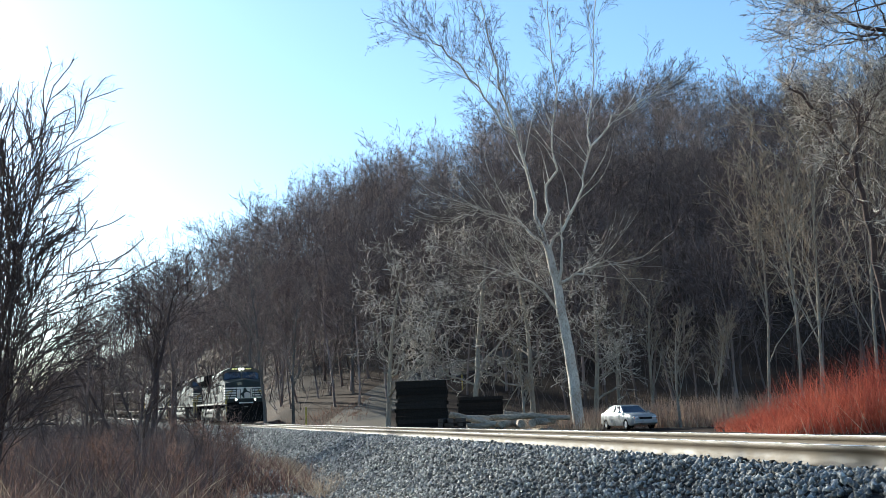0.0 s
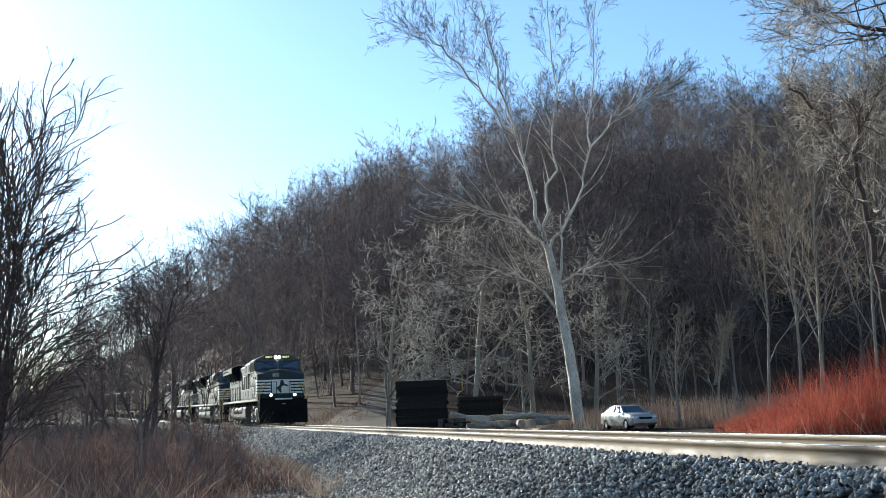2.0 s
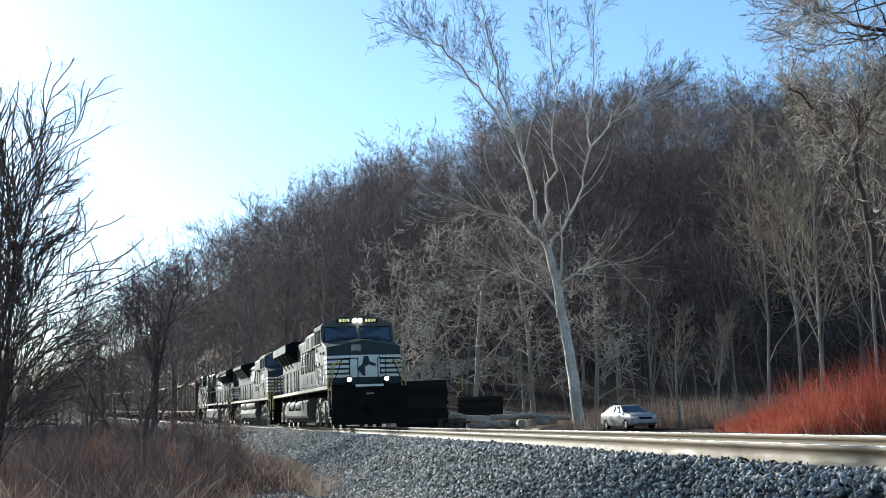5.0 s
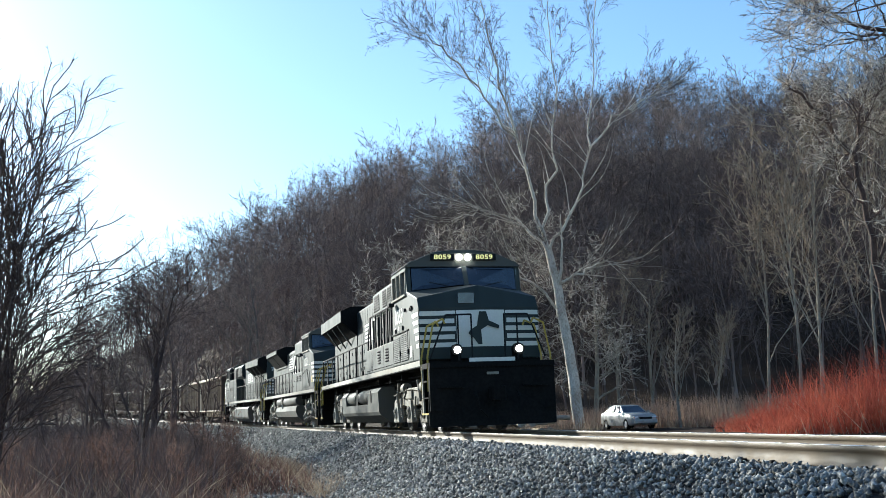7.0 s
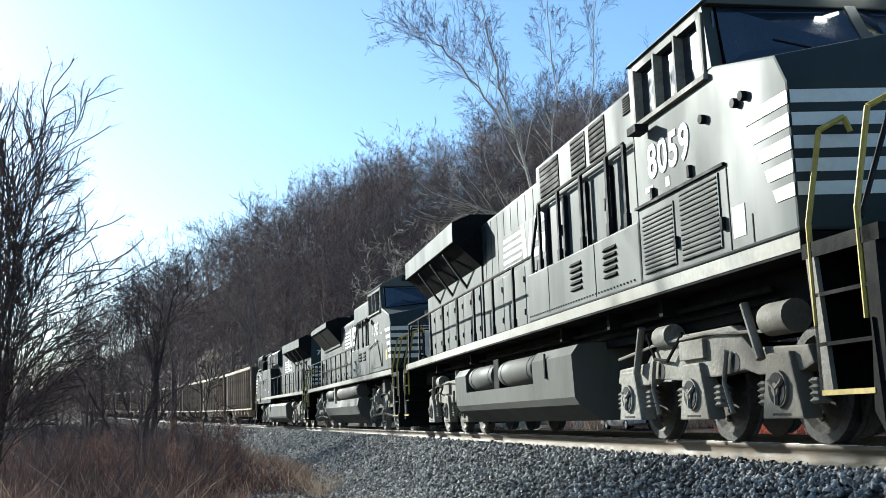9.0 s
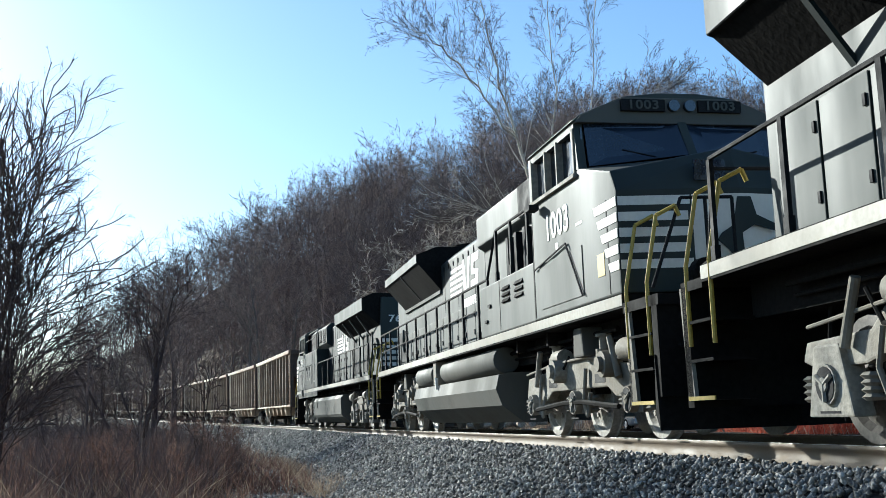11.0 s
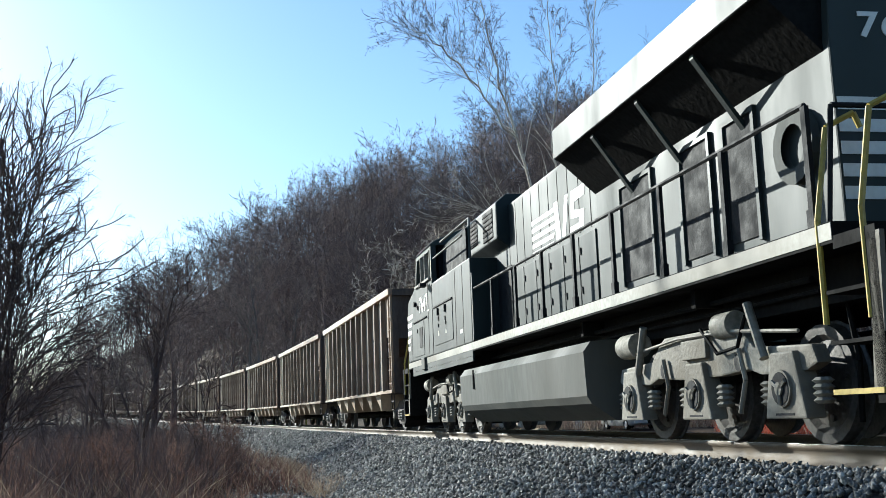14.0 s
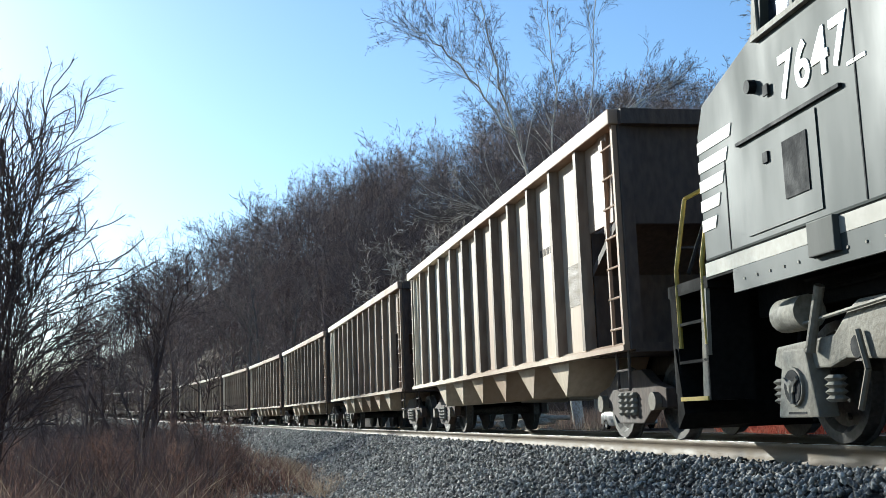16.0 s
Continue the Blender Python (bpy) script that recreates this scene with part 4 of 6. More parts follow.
def stripes(parent, x, slope, k=1):
    """Five white warning stripes on the nose's flank and its front."""
    for i in range(5):
        z = 2.06 + 0.19 * i
        back = x - 0.36 - 0.11 * i
        for y in (1.502, -1.508):
            part("stripe", Shape().prism([(back + 0.05, z - 0.055), (x - 0.005, z - 0.055), (x - 0.005, z + 0.055), (back, z + 0.055)], "y", y, y + 0.006), M_WHITE, parent)


def emblem(parent, k, x, z, y):
    """White speed stripes, a slanted emblem and two rows of lettering bars on a hood side."""
    s = 1 if k < 0 else -1
    lo, hi = (k * y, k * (y + 0.005))
    for i in range(5):
        zz = z + 0.13 * i
        part("speed_stripe", Shape().prism([(x - s * 1.9, zz), (x - s * (0.75 - 0.07 * i), zz), (x - s * (0.70 - 0.07 * i), zz + 0.075), (x - s * 1.9, zz + 0.075)], "y", lo, hi), M_WHITE, parent)
    part("emblem", Shape().prism([(x - s * 0.55, z), (x - s * 0.3, z), (x - s * 0.42, z + 0.66), (x - s * 0.62, z + 0.66)], "y", lo, hi)
         .prism([(x - s * 0.28, z + 0.02), (x - s * 0.05, z + 0.66), (x + s * 0.12, z + 0.66), (x - s * 0.1, z + 0.02)], "y", lo, hi)
         .prism([(x + s * 0.12, z), (x + s * 0.75, z), (x + s * 0.82, z + 0.3), (x + s * 0.36, z + 0.36), (x + s * 0.4, z + 0.48), (x + s * 0.86, z + 0.5), (x + s * 0.9, z + 0.66), (x + s * 0.26, z + 0.66), (x + s * 0.2, z + 0.26), (x + s * 0.58, z + 0.22), (x + s * 0.56, z + 0.14), (x + s * 0.14, z + 0.14)], "y", lo, hi), M_WHITE, parent)
    for row, n in ((0, 7), (1, 8)):
        for i in range(n):
            xx = x + s * (-0.55 + 0.19 * i)
            part("lettering_bar", Shape().box(min(xx, xx + s * 0.13), max(xx, xx + s * 0.13), min(lo, hi), max(lo, hi), z - 0.42 - 0.32 * row, z - 0.18 - 0.32 * row), M_WHITE, parent)


def louvres(parent, x0, x1, z0, z1, k, y, n=14, dark=False):
    g = part("louvre_panel", Shape().box(x0, x1, min(k * y, k * (y + 0.012)), max(k * y, k * (y + 0.012)), z0, z1), M_DARK if dark else M_BLACK, parent)
    h = (z1 - z0) / n
    s = Shape()
    for i in range(n):
        s.prism([(k * (y + 0.012), z0 + h * i), (k * (y + 0.024), z0 + h * (i + 0.1)), (k * (y + 0.012), z0 + h * (i + 0.5))], "x", x0 + 0.03, x1 - 0.03)
    part("louvre_slats", s, M_UNDER if dark else M_DARK, g)


def end_steps(parent, x0, x1, k):
    """Corner steps with a yellow edge, a stirrup plate and grab irons."""
    for z in (0.45, 0.82, 1.2):
        part("step", Shape().box(x0, x1, min(k * 1.05, k * 1.5), max(k * 1.05, k * 1.5), z - 0.03, z), M_UNDER, parent)
    part("step_side", Shape().box(x0 - 0.05, x0, min(k * 1.05, k * 1.5), max(k * 1.05, k * 1.5), 0.42, 1.55), M_UNDER, parent)
    part("step_edge", Shape().box(x0, x1, min(k * 1.5, k * 1.515), max(k * 1.5, k * 1.515), 0.42, 0.46), M_YELLOW, parent)
    part("stirrup_plate", Shape().prism([(x0 - 0.02, 0.42), (x0 + 0.14, 0.42), (x0 + 0.02, 1.55), (x0 - 0.10, 1.55)], "y", min(k * 1.46, k * 1.5), max(k * 1.46, k * 1.5)), M_TRUCK, parent)


def grab_irons(parent, x0, x1, k):
    for x, d in ((x0, 0.0), (x1, 0.0)):
        part("grab_iron", Shape().tube([(x, k * 1.49, 0.95), (x, k * 1.49, 1.75), (x + 0.02, k * 1.34, 2.5), (x, k * 1.1, 2.62), (x, k * 1.05, 2.5)], 0.024), M_YELLOW, parent, "yellow grab iron")


def coupler(parent, x, d):
    part("coupler", Shape().box(min(x - d * 0.9, x), max(x - d * 0.9, x), -0.12, 0.12, 0.74, 0.98).prism([(x, -0.2), (x + d * 0.18, -0.16), (x + d * 0.2, 0.1), (x, 0.2)], "z", 0.7, 1.02), M_UNDER, parent, "", 0.02)
    part("air_hose", Shape().tube([(x - d * 0.15, -0.5, 0.9), (x + d * 0.05, -0.5, 0.75), (x + d * 0.12, -0.45, 0.5), (x + d * 0.1, -0.3, 0.35)], 0.03), M_UNDER, parent)
    part("air_hose", Shape().tube([(x - d * 0.15, 0.5, 0.9), (x + d * 0.05, 0.5, 0.75), (x + d * 0.12, 0.45, 0.5)], 0.03), M_UNDER, parent)


def cab_and_nose(loco, xn, xw, xr, xb, digits, board, lamps):
    """Full-width cab: nose corner xn, windscreen foot xw, roof front xr, cab rear xb."""
    nose = Shape()
    y = 1.5
    v = [(xb, -y, 1.72), (xn, -y, 1.72), (xn + 0.2, 0, 1.72), (xn, y, 1.72), (xb, y, 1.72),
         (xn, -y, 2.95), (xn + 0.2, 0, 2.95), (xn, y, 2.95), (xn - 0.16, -y, 3.22), (xn - 0.02, 0, 3.5), (xn - 0.16, y, 3.22),
         (xw, -y, 3.5), (xw + 0.25, 0, 3.62), (xw, y, 3.5), (xb, -y, 3.42), (xb, y, 3.42)]
    nose.add(v, [(0, 1, 5, 8, 11, 14), (1, 2, 6, 5), (2, 3, 7, 6), (5, 6, 9, 8), (6, 7, 10, 9), (8, 9, 12, 11), (9, 10, 13, 12), (3, 4, 15, 13, 10, 7), (0, 14, 15, 4), (14, 11, 12, 13, 15), (0, 4, 3, 2, 1)])
    part("nose", nose, M_BLACK, loco, "black nose with white stripes", 0.025)
    # upper cab: pillars, roof, glass
    up = Shape()
    up.prism([(xb + 0.1, 3.42), (xw - 0.02, 3.5), (xr - 0.12, 4.16), (xb + 0.1, 4.16)], "y", -1.30, 1.30)
    # near-black block fills the cab as its unlit inside
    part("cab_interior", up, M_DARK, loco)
    for k in (-1, 1):
        a, b = min(k * 1.38, k * 1.5), max(k * 1.38, k * 1.5)
        part("cab_pillar", Shape().prism([(xw - 0.02, 3.5), (xr, 4.18), (xr - 0.16, 4.18), (xw - 0.2, 3.5)], "y", a, b), M_BLACK, loco)
        part("cab_pillar", Shape().box(xb, xb + 0.14, a, b, 3.42, 4.2), M_BLACK, loco)
        part("cab_pillar", Shape().prism([(xb + 0.1, 4.06), (xr - 0.1, 4.06), (xr, 4.2), (xb + 0.1, 4.2)], "y", a, b), M_BLACK, loco)
        win = part("side_window", Shape().box(xb + 0.14, xw - 0.1, min(k * 1.40, k * 1.42), max(k * 1.40, k * 1.42), 3.46, 4.08), M_GLASS, loco, "tinted glass side window")
        f = Shape()
        for x in (xb + 0.17, (xb + xw) / 2 - 0.3, (xb + xw) / 2 + 0.25, xw - 0.16):
            f.box(x - 0.02, x + 0.02, min(k * 1.42, k * 1.52), max(k * 1.42, k * 1.52), 3.45, 4.08)
        f.box(xb + 0.12, xw - 0.1, min(k * 1.44, k * 1.55), max(k * 1.44, k * 1.55), 3.41, 3.46)
        part("window_frame", f, M_TRUCK, win)
        part("mirror", Shape().box(xb + 0.35, xb + 0.6, min(k * 1.55, k * 1.7), max(k * 1.55, k * 1.7), 3.28, 3.36), M_DARK, loco)
    roof = Shape()
    ys = [(-1.54, 4.16), (-1.42, 4.26), (-0.8, 4.52), (-0.3, 4.58), (0.3, 4.58), (0.8, 4.52), (1.42, 4.26), (1.54, 4.16)]
    roof.prism(ys, "x", xb - 0.02, xr + 0.06)
    part("cab_roof", roof, M_BLACK, loco, "", 0.02)
    # windscreen halves lie between the nose ridge and the roof brow
    for k in (-1, 1):
        w = Shape()
        w.add([(xw + 0.01, k * 1.36, 3.53), (xw + 0.24, k * 0.06, 3.65), (xr + 0.05, k * 0.06, 4.2), (xr + 0.01, k * 1.36, 4.18),
               (xw - 0.03, k * 1.36, 3.53), (xw + 0.2, k * 0.06, 3.65), (xr + 0.01, k * 0.06, 4.2), (xr - 0.03, k * 1.36, 4.18)],
              [(0, 1, 2, 3), (7, 6, 5, 4), (0, 4, 5, 1), (1, 5, 6, 2), (2, 6, 7, 3), (3, 7, 4, 0)])
        ws = part("windscreen", w, M_GLASS, loco, "dark windscreen reflecting blue sky")
        part("wiper", Shape().tube([(xw + 0.2, k * 0.5, 3.62), (xw + 0.16, k * 0.95, 3.72)], 0.012), M_DARK, ws)
    part("windscreen_post", Shape().prism([(xw + 0.27, 3.62), (xr + 0.08, 4.2), (xr - 0.02, 4.2), (xw + 0.15, 3.62)], "y", -0.06, 0.06), M_BLACK, loco)
    brow = Shape().prism([(-1.5, 4.14), (1.5, 4.14), (1.42, 4.24), (0.8, 4.5), (-0.8, 4.5), (-1.42, 4.24)], "x", xr + 0.0, xr + 0.10)
    part("roof_brow", brow, M_TANK, loco, "", 0.01)
    for k in (-1, 1):
        b = part("number_board", Shape().box(xr + 0.10, xr + 0.15, min(k * 0.24, k * 0.86), max(k * 0.24, k * 0.86), 4.3, 4.46), board, loco, "number board")
        lettering("board_digits", digits, 0.12, M_AMBER if lamps else M_TANK, b, Matrix.Translation((xr + 0.155, k * 0.55, 4.38)) @ pose(0, 0, 0, 90, 0, 90), 1.25)
        part("headlight", Shape().cyl((xr + 0.1, k * 0.115, 4.38), (xr + 0.17, k * 0.115, 4.38), 0.078, 16), M_LAMP if lamps else M_GLASS, loco, "lit headlight" if lamps else "")
        part("lamp_housing", Shape().cyl((xn + 0.55, k * 0.75, 1.9), (xn + 0.72, k * 0.75, 1.9), 0.14, 16).box(xn + 0.5, xn + 0.6, k * 0.75 - 0.12, k * 0.75 + 0.12, 1.6, 1.9), M_UNDER, loco)
        part("ditch_light", Shape().cyl((xn + 0.72, k * 0.75, 1.9), (xn + 0.75, k * 0.75, 1.9), 0.085, 16), M_LAMP if lamps else M_GLASS, loco, "lit ditch light" if lamps else "")
    # front stripes either side of a white shield with a dark rearing shape
    for k in (-1, 1):
        for i in range(5):
            z = 2.06 + 0.19 * i
            a = 0.62 + 0.03 * (i % 2)
            part("stripe", Shape().add([(xn + 0.006, k * 1.485, z - 0.055), (xn + 0.006 + 0.2 * (1.485 - a) / 1.5, k * a, z - 0.055), (xn + 0.006 + 0.2 * (1.485 - a) / 1.5, k * a, z + 0.055), (xn + 0.006, k * 1.485, z + 0.055)], [(0, 1, 2, 3)]), M_WHITE, loco)
        part("shield", Shape().add([(xn + 0.125, k * 0.6, 2.0), (xn + 0.206, 0, 2.0), (xn + 0.206, 0, 2.88), (xn + 0.125, k * 0.6, 2.88)], [(0, 1, 2, 3)]), M_WHITE, loco)
        part("front_handrail", Shape().tube([(xn + 0.75, k * 0.4, 1.65), (xn + 0.75, k * 0.4, 2.72), (xn + 0.7, k * 1.0, 2.72), (xn + 0.7, k * 1.4, 1.7)], 0.022).tube([(xn + 0.73, k * 0.72, 1.65), (xn + 0.73, k * 0.72, 2.72)], 0.022), M_DARK, loco)
    part("shield_figure", Shape().prism([(-0.34, 2.32), (-0.2, 2.2), (-0.1, 2.05), (0.0, 2.05), (-0.02, 2.4), (0.15, 2.5), (0.42, 2.42), (0.44, 2.5), (0.18, 2.62), (0.12, 2.84), (-0.05, 2.84), (-0.12, 2.5), (-0.28, 2.4)], "x", xn + 0.2, xn + 0.215), M_BLACK, loco)
    part("nose_door", Shape().box(xn + 0.12, xn + 0.15, -0.55, -0.15, 3.05, 3.3), M_GLASS, loco)
    part("front_platform", Shape().box(xn, xn + 1.05, -1.5, 1.5, 1.48, 1.6), M_UNDER, loco)
    part("platform_stripe", Shape().box(xn + 1.0, xn + 1.03, -0.55, 0.55, 1.6, 1.69), M_WHITE, loco)
    pilot = Shape().box(xn + 0.85, xn + 1.0, -1.5, 1.5, 0.5, 1.6)
    pilot.add([(xn + 0.95, -1.52, 0.14), (xn + 1.2, 0, 0.14), (xn + 0.95, 1.52, 0.14), (xn + 0.9, -1.52, 0.95), (xn + 1.05, 0, 0.95), (xn + 0.9, 1.52, 0.95), (xn + 0.8, -1.5, 0.3), (xn + 0.8, 1.5, 0.3)],
              [(0, 1, 4, 3), (1, 2, 5, 4), (0, 3, 6), (2, 7, 5), (3, 4, 5, 7, 6), (0, 6, 7, 2, 1)])
    part("pilot_plow", pilot, M_UNDER, loco, "black steel plow")
    part("pilot_step", Shape().box(xn + 1.04, xn + 1.12, -1.3, -0.7, 1.02, 1.05), M_UNDER, loco)
    part("pilot_step", Shape().box(xn + 1.04, xn + 1.12, 0.7, 1.3, 1.02, 1.05), M_UNDER, loco)
    part("plate", Shape().box(xn + 1.0, xn + 1.03, -0.14, 0.14, 1.3, 1.36), M_TRUCK, loco)


def hood_doors(loco, k, y, x0, x1, n, z0, z1):
    """A row of hood doors, each with its latch and hinges."""
    w = (x1 - x0) / n
    a, b = min(k * y, k * (y + 0.022)), max(k * y, k * (y + 0.022))
    door = None
    for i in range(n):
        if door is None:
            s = Shape().box(-w / 2 + 0.02, w / 2 - 0.02, a, b, z0, z1)
            door = part("hood_door", s, M_BLACK, loco, "", 0.008, (x0 + w * 0.5, 0, 0))
            latch = part("latch", Shape().box(w / 2 - 0.10, w / 2 - 0.06, min(k * y, k * (y + 0.04)), max(k * y, k * (y + 0.04)), -0.05, 0.05), M_DARK, door, "", 0, (0, 0, z0 + 0.22))
            share(latch, (0, 0, z1 - 0.22), door)
        else:
            d = share(door, (x0 + w * (i + 0.5), 0, 0))
            share(latch, (0, 0, z0 + 0.22), d)
            share(latch, (0, 0, z1 - 0.22), d)


def under_frame(loco, x0, x1):
    part("underframe", Shape().box(x0, x1, -1.0, 1.0, 1.18, 1.55), M_UNDER, loco)
    part("walkway", Shape().box(x0, x1, -1.5, 1.5, 1.55, 1.715), M_UNDER, loco)
    for k in (-1, 1):
        part("sill_stripe", Shape().box(x0, x1, min(k * 1.5, k * 1.506), max(k * 1.5, k * 1.506), 1.575, 1.705), M_SILL, loco, "dirty white sill stripe")
    for k in (-1, 1):
        for y, z, r in ((1.12, 1.40, 0.03), (1.05, 1.30, 0.022)):
            part("air_pipe", Shape().tube([(x0 + 1, k * y, z), (x1 - 1.2, k * y, z)], r), M_UNDER, loco)
    for k in (-1, 1):
        for x in (-7.2, -3.6, 2.4, 4.4, 6.1):
            part("pipe_bracket", Shape().box(x - 0.05, x + 0.05, min(k * 1.0, k * 1.3), max(k * 1.0, k * 1.3), 1.36, 1.55), M_UNDER, loco)


def ge_locomotive(digits, lamps):
    loco = new("locomotive")
    M = M_BLACK
    under_frame(loco, -10.2, 9.5)
    cab_and_nose(loco, 9.5, 8.2, 8.05, 6.1, digits, M_DARK, lamps)
    stripes(loco, 9.5, 0.0)
    # hood, stage by stage
    part("hood", Shape().prism([(-0.97, 1.715), (0.97, 1.715), (0.97, 4.1), (0.8, 4.22), (-0.8, 4.22), (-0.97, 4.1)], "x", -3.6, 1.2), M, loco, "", 0.03)
    part("equipment_housing", Shape().prism([(-0.97, 1.715), (0.97, 1.715), (0.97, 3.35), (1.2, 3.5), (1.2, 4.15), (1.0, 4.32), (-1.0, 4.32), (-1.2, 4.15), (-1.2, 3.5), (-0.97, 3.35)], "x", 1.2, 6.08), M, loco, "", 0.03)
    part("radiator_hood", Shape().prism([(-1.0, 1.715), (1.0, 1.715), (1.0, 3.4), (0.95, 4.2), (-0.95, 4.2), (-1.0, 3.4)], "x", -9.6, -3.6), M, loco, "", 0.02)
    # wing in shade-deepened black for its underside; the edges keep body paint
    part("radiator_wing", Shape().prism([(-1.0, 3.3), (1.0, 3.3), (1.5, 3.76), (1.56, 3.78), (1.56, 4.18), (1.2, 4.34), (-1.2, 4.34), (-1.56, 4.18), (-1.56, 3.78), (-1.5, 3.76)], "x", -9.5, -3.6), M_UNDER, loco, "overhanging radiator wing")
    for k in (-1, 1):
        part("wing_edge", Shape().box(-9.5, -3.6, min(k * 1.56, k * 1.57), max(k * 1.56, k * 1.57), 3.79, 4.18), M, loco)
        for x in (-8.0, -6.5, -5.0):
            part("wing_brace", Shape().prism([(k * 1.0, 3.0), (k * 1.0, 3.08), (k * 1.5, 3.78), (k * 1.5, 3.72)], "x", x - 0.04, x + 0.04), M, loco)
    part("rear_headlight", Shape().cyl((-9.6, -0.11, 3.9), (-9.68, -0.11, 3.9), 0.09, 14).cyl((-9.6, 0.11, 3.9), (-9.68, 0.11, 3.9), 0.09, 14), M_GLASS, loco)
    part("exhaust_stack", Shape().box(-0.9, 0.1, -0.4, 0.4, 4.2, 4.42), M_UNDER, loco, "", 0.03)
    part("horn", Shape().cyl((4.2, 0, 4.32), (4.2, 0, 4.5), 0.05, 8).cyl((4.0, 0, 4.52), (4.5, 0, 4.52), 0.05, 8, 0.09), M_UNDER, loco)
    # rear face
    lettering("rear_number", digits, 0.22, M_WHITE, loco, Matrix.Translation((-9.605, 0.3, 3.5)) @ pose(0, 0, 0, 90, 0, -90), 1.3)
    for k in (-1, 1):
        for i in range(5):
            z = 2.06 + 0.19 * i
            part("stripe", Shape().box(-9.61, -9.602, min(k * 0.25, k * 0.98), max(k * 0.25, k * 0.98), z - 0.055, z + 0.055), M_WHITE, loco)
        part("rear_grab_rail", Shape().tube([(-10.1, k * 1.45, 1.7), (-10.1, k * 1.35, 2.65), (-10.1, k * 0.6, 2.65), (-10.1, k * 0.6, 1.7)], 0.022), M_DARK, loco)
        grab_irons(loco, -10.6, -10.0, k)
        end_steps(loco, -10.7, -10.05, k)
        end_steps(loco, 9.65, 10.35, k)
        grab_irons(loco, 9.62, 10.3, k)
    part("rear_pilot", Shape().box(-10.75, -10.6, -1.5, 1.5, 0.35, 1.55), M_UNDER, loco)
    part("rear_platform", Shape().box(-10.75, -10.2, -1.5, 1.5, 1.5, 1.6), M_UNDER, loco)
    coupler(loco, 10.9, 1)
    coupler(loco, -10.95, -1)
    # side with the air tanks
    k = -1
    part("equipment_box", Shape().box(1.5, 6.1, -1.5, -0.9, 1.715, 2.42), M, loco, "", 0.02)
    for x0, x1 in ((2.35, 3.02), (3.22, 3.9), (4.12, 4.85), (5.05, 6.05)):
        part("side_door", Shape().box(x0, x1, -1.36, -0.98, 2.42, 3.36), M, loco, "", 0.015)
        part("door_edge", Shape().box(x0 - 0.14, x0 - 0.02, -1.40, -0.98, 2.42, 3.3), M_DARK, loco)
        part("door_latch", Shape().box(x1 - 0.12, x1 - 0.08, -1.385, -1.36, 2.8, 2.95), M_DARK, loco)
    for x0 in (3.65, 4.95):
        for i in range(5):
            part("small_louvre", Shape().prism([(-1.5, 1.92 + 0.08 * i), (-1.53, 1.93 + 0.08 * i), (-1.5, 1.97 + 0.08 * i)], "x", x0, x0 + 0.42), M_UNDER, loco)
    rivet = Shape()
    for i in range(40):
        rivet.box(1.6 + 0.11 * i, 1.62 + 0.11 * i, -1.512, -1.5, 1.78, 1.80)
    part("rivet_row", rivet, M_DARK, loco)
    louvres(loco, 6.25, 7.1, 1.8, 2.45, k, 1.5)
    louvres(loco, 7.25, 8.15, 1.8, 2.5, k, 1.5)
    for x, z in ((7.12, 1.95), (8.18, 1.95), (6.6, 2.56), (7.55, 2.58)):
        part("door_latch", Shape().box(x, x + 0.05, -1.54, -1.5, z, z + 0.12), M_DARK, loco)
    part("drip_rail", Shape().box(6.1, 8.3, -1.53, -1.5, 2.53, 2.56), M_DARK, loco)
    part("placard", Shape().box(8.38, 8.62, -1.506, -1.5, 1.84, 2.12), M_WHITE, loco)
    for x, z in ((7.95, 3.06), (8.62, 3.02), (8.78, 3.04)):
        part("side_lamp", Shape().cyl((x, -1.5, z), (x, -1.55, z), 0.045, 10), M_DARK, loco)
    louvres(loco, 1.45, 2.4, 3.62, 4.1, k, 1.2, 6, True)
    for x0 in (3.0, 3.8, 5.1):
        louvres(loco, x0, x0 + 0.62, 3.62 if x0 < 5 else 3.9, 4.12, k, 1.2, 7, True)
    lettering("cab_number", digits, 0.36, M_WHITE, loco, Matrix.Translation((7.05, -1.506, 2.95)) @ pose(0, 0, 0, 90, 0, 0), 1.0)
    part("number_dash", Shape().box(6.4, 6.6, -1.506, -1.5, 2.66, 2.72).box(6.95, 7.05, -1.506, -1.5, 2.62, 2.72), M_WHITE, loco)
    emblem(loco, k, 0.0, 2.92, 0.97)
    hood_doors(loco, k, 0.97, -3.5, 1.1, 6, 1.85, 2.85)
    hood_doors(loco, k, 1.0, -9.4, -3.7, 7, 1.85, 2.9)
    posts_and_rail(loco, k, [2.15, 3.1, 4.1, 5.1, 5.7], 2.42, 3.4)
    posts_and_rail(loco, k, [-9.9, -8.4, -6.9, -5.4, -3.9, -2.4, -0.9, 0.5, 1.7], 1.7, 2.7)
    part("handrail", Shape().tube([(1.7, -1.46, 2.7), (2.15, -1.46, 3.4)], 0.024), M_DARK, loco)
    for x, z0, z1 in ((8.32, 1.75, 2.55), (8.75, 1.75, 2.0), (6.14, 1.75, 3.4), (2.6, 1.75, 2.4), (4.6, 1.75, 2.4)):
        part("panel_seam", Shape().box(x - 0.008, x + 0.008, -1.506, -1.5, z0, z1), M_DARK, loco)
    for i in range(9):
        part("hood_seam", Shape().box(-3.3 + 0.5 * i, -3.29 + 0.5 * i, -0.976, -0.97, 3.6 if -2.0 < -3.3 + 0.5 * i < 1.0 else 2.9, 4.05), M_DARK, loco)
    # the other side
    k = 1
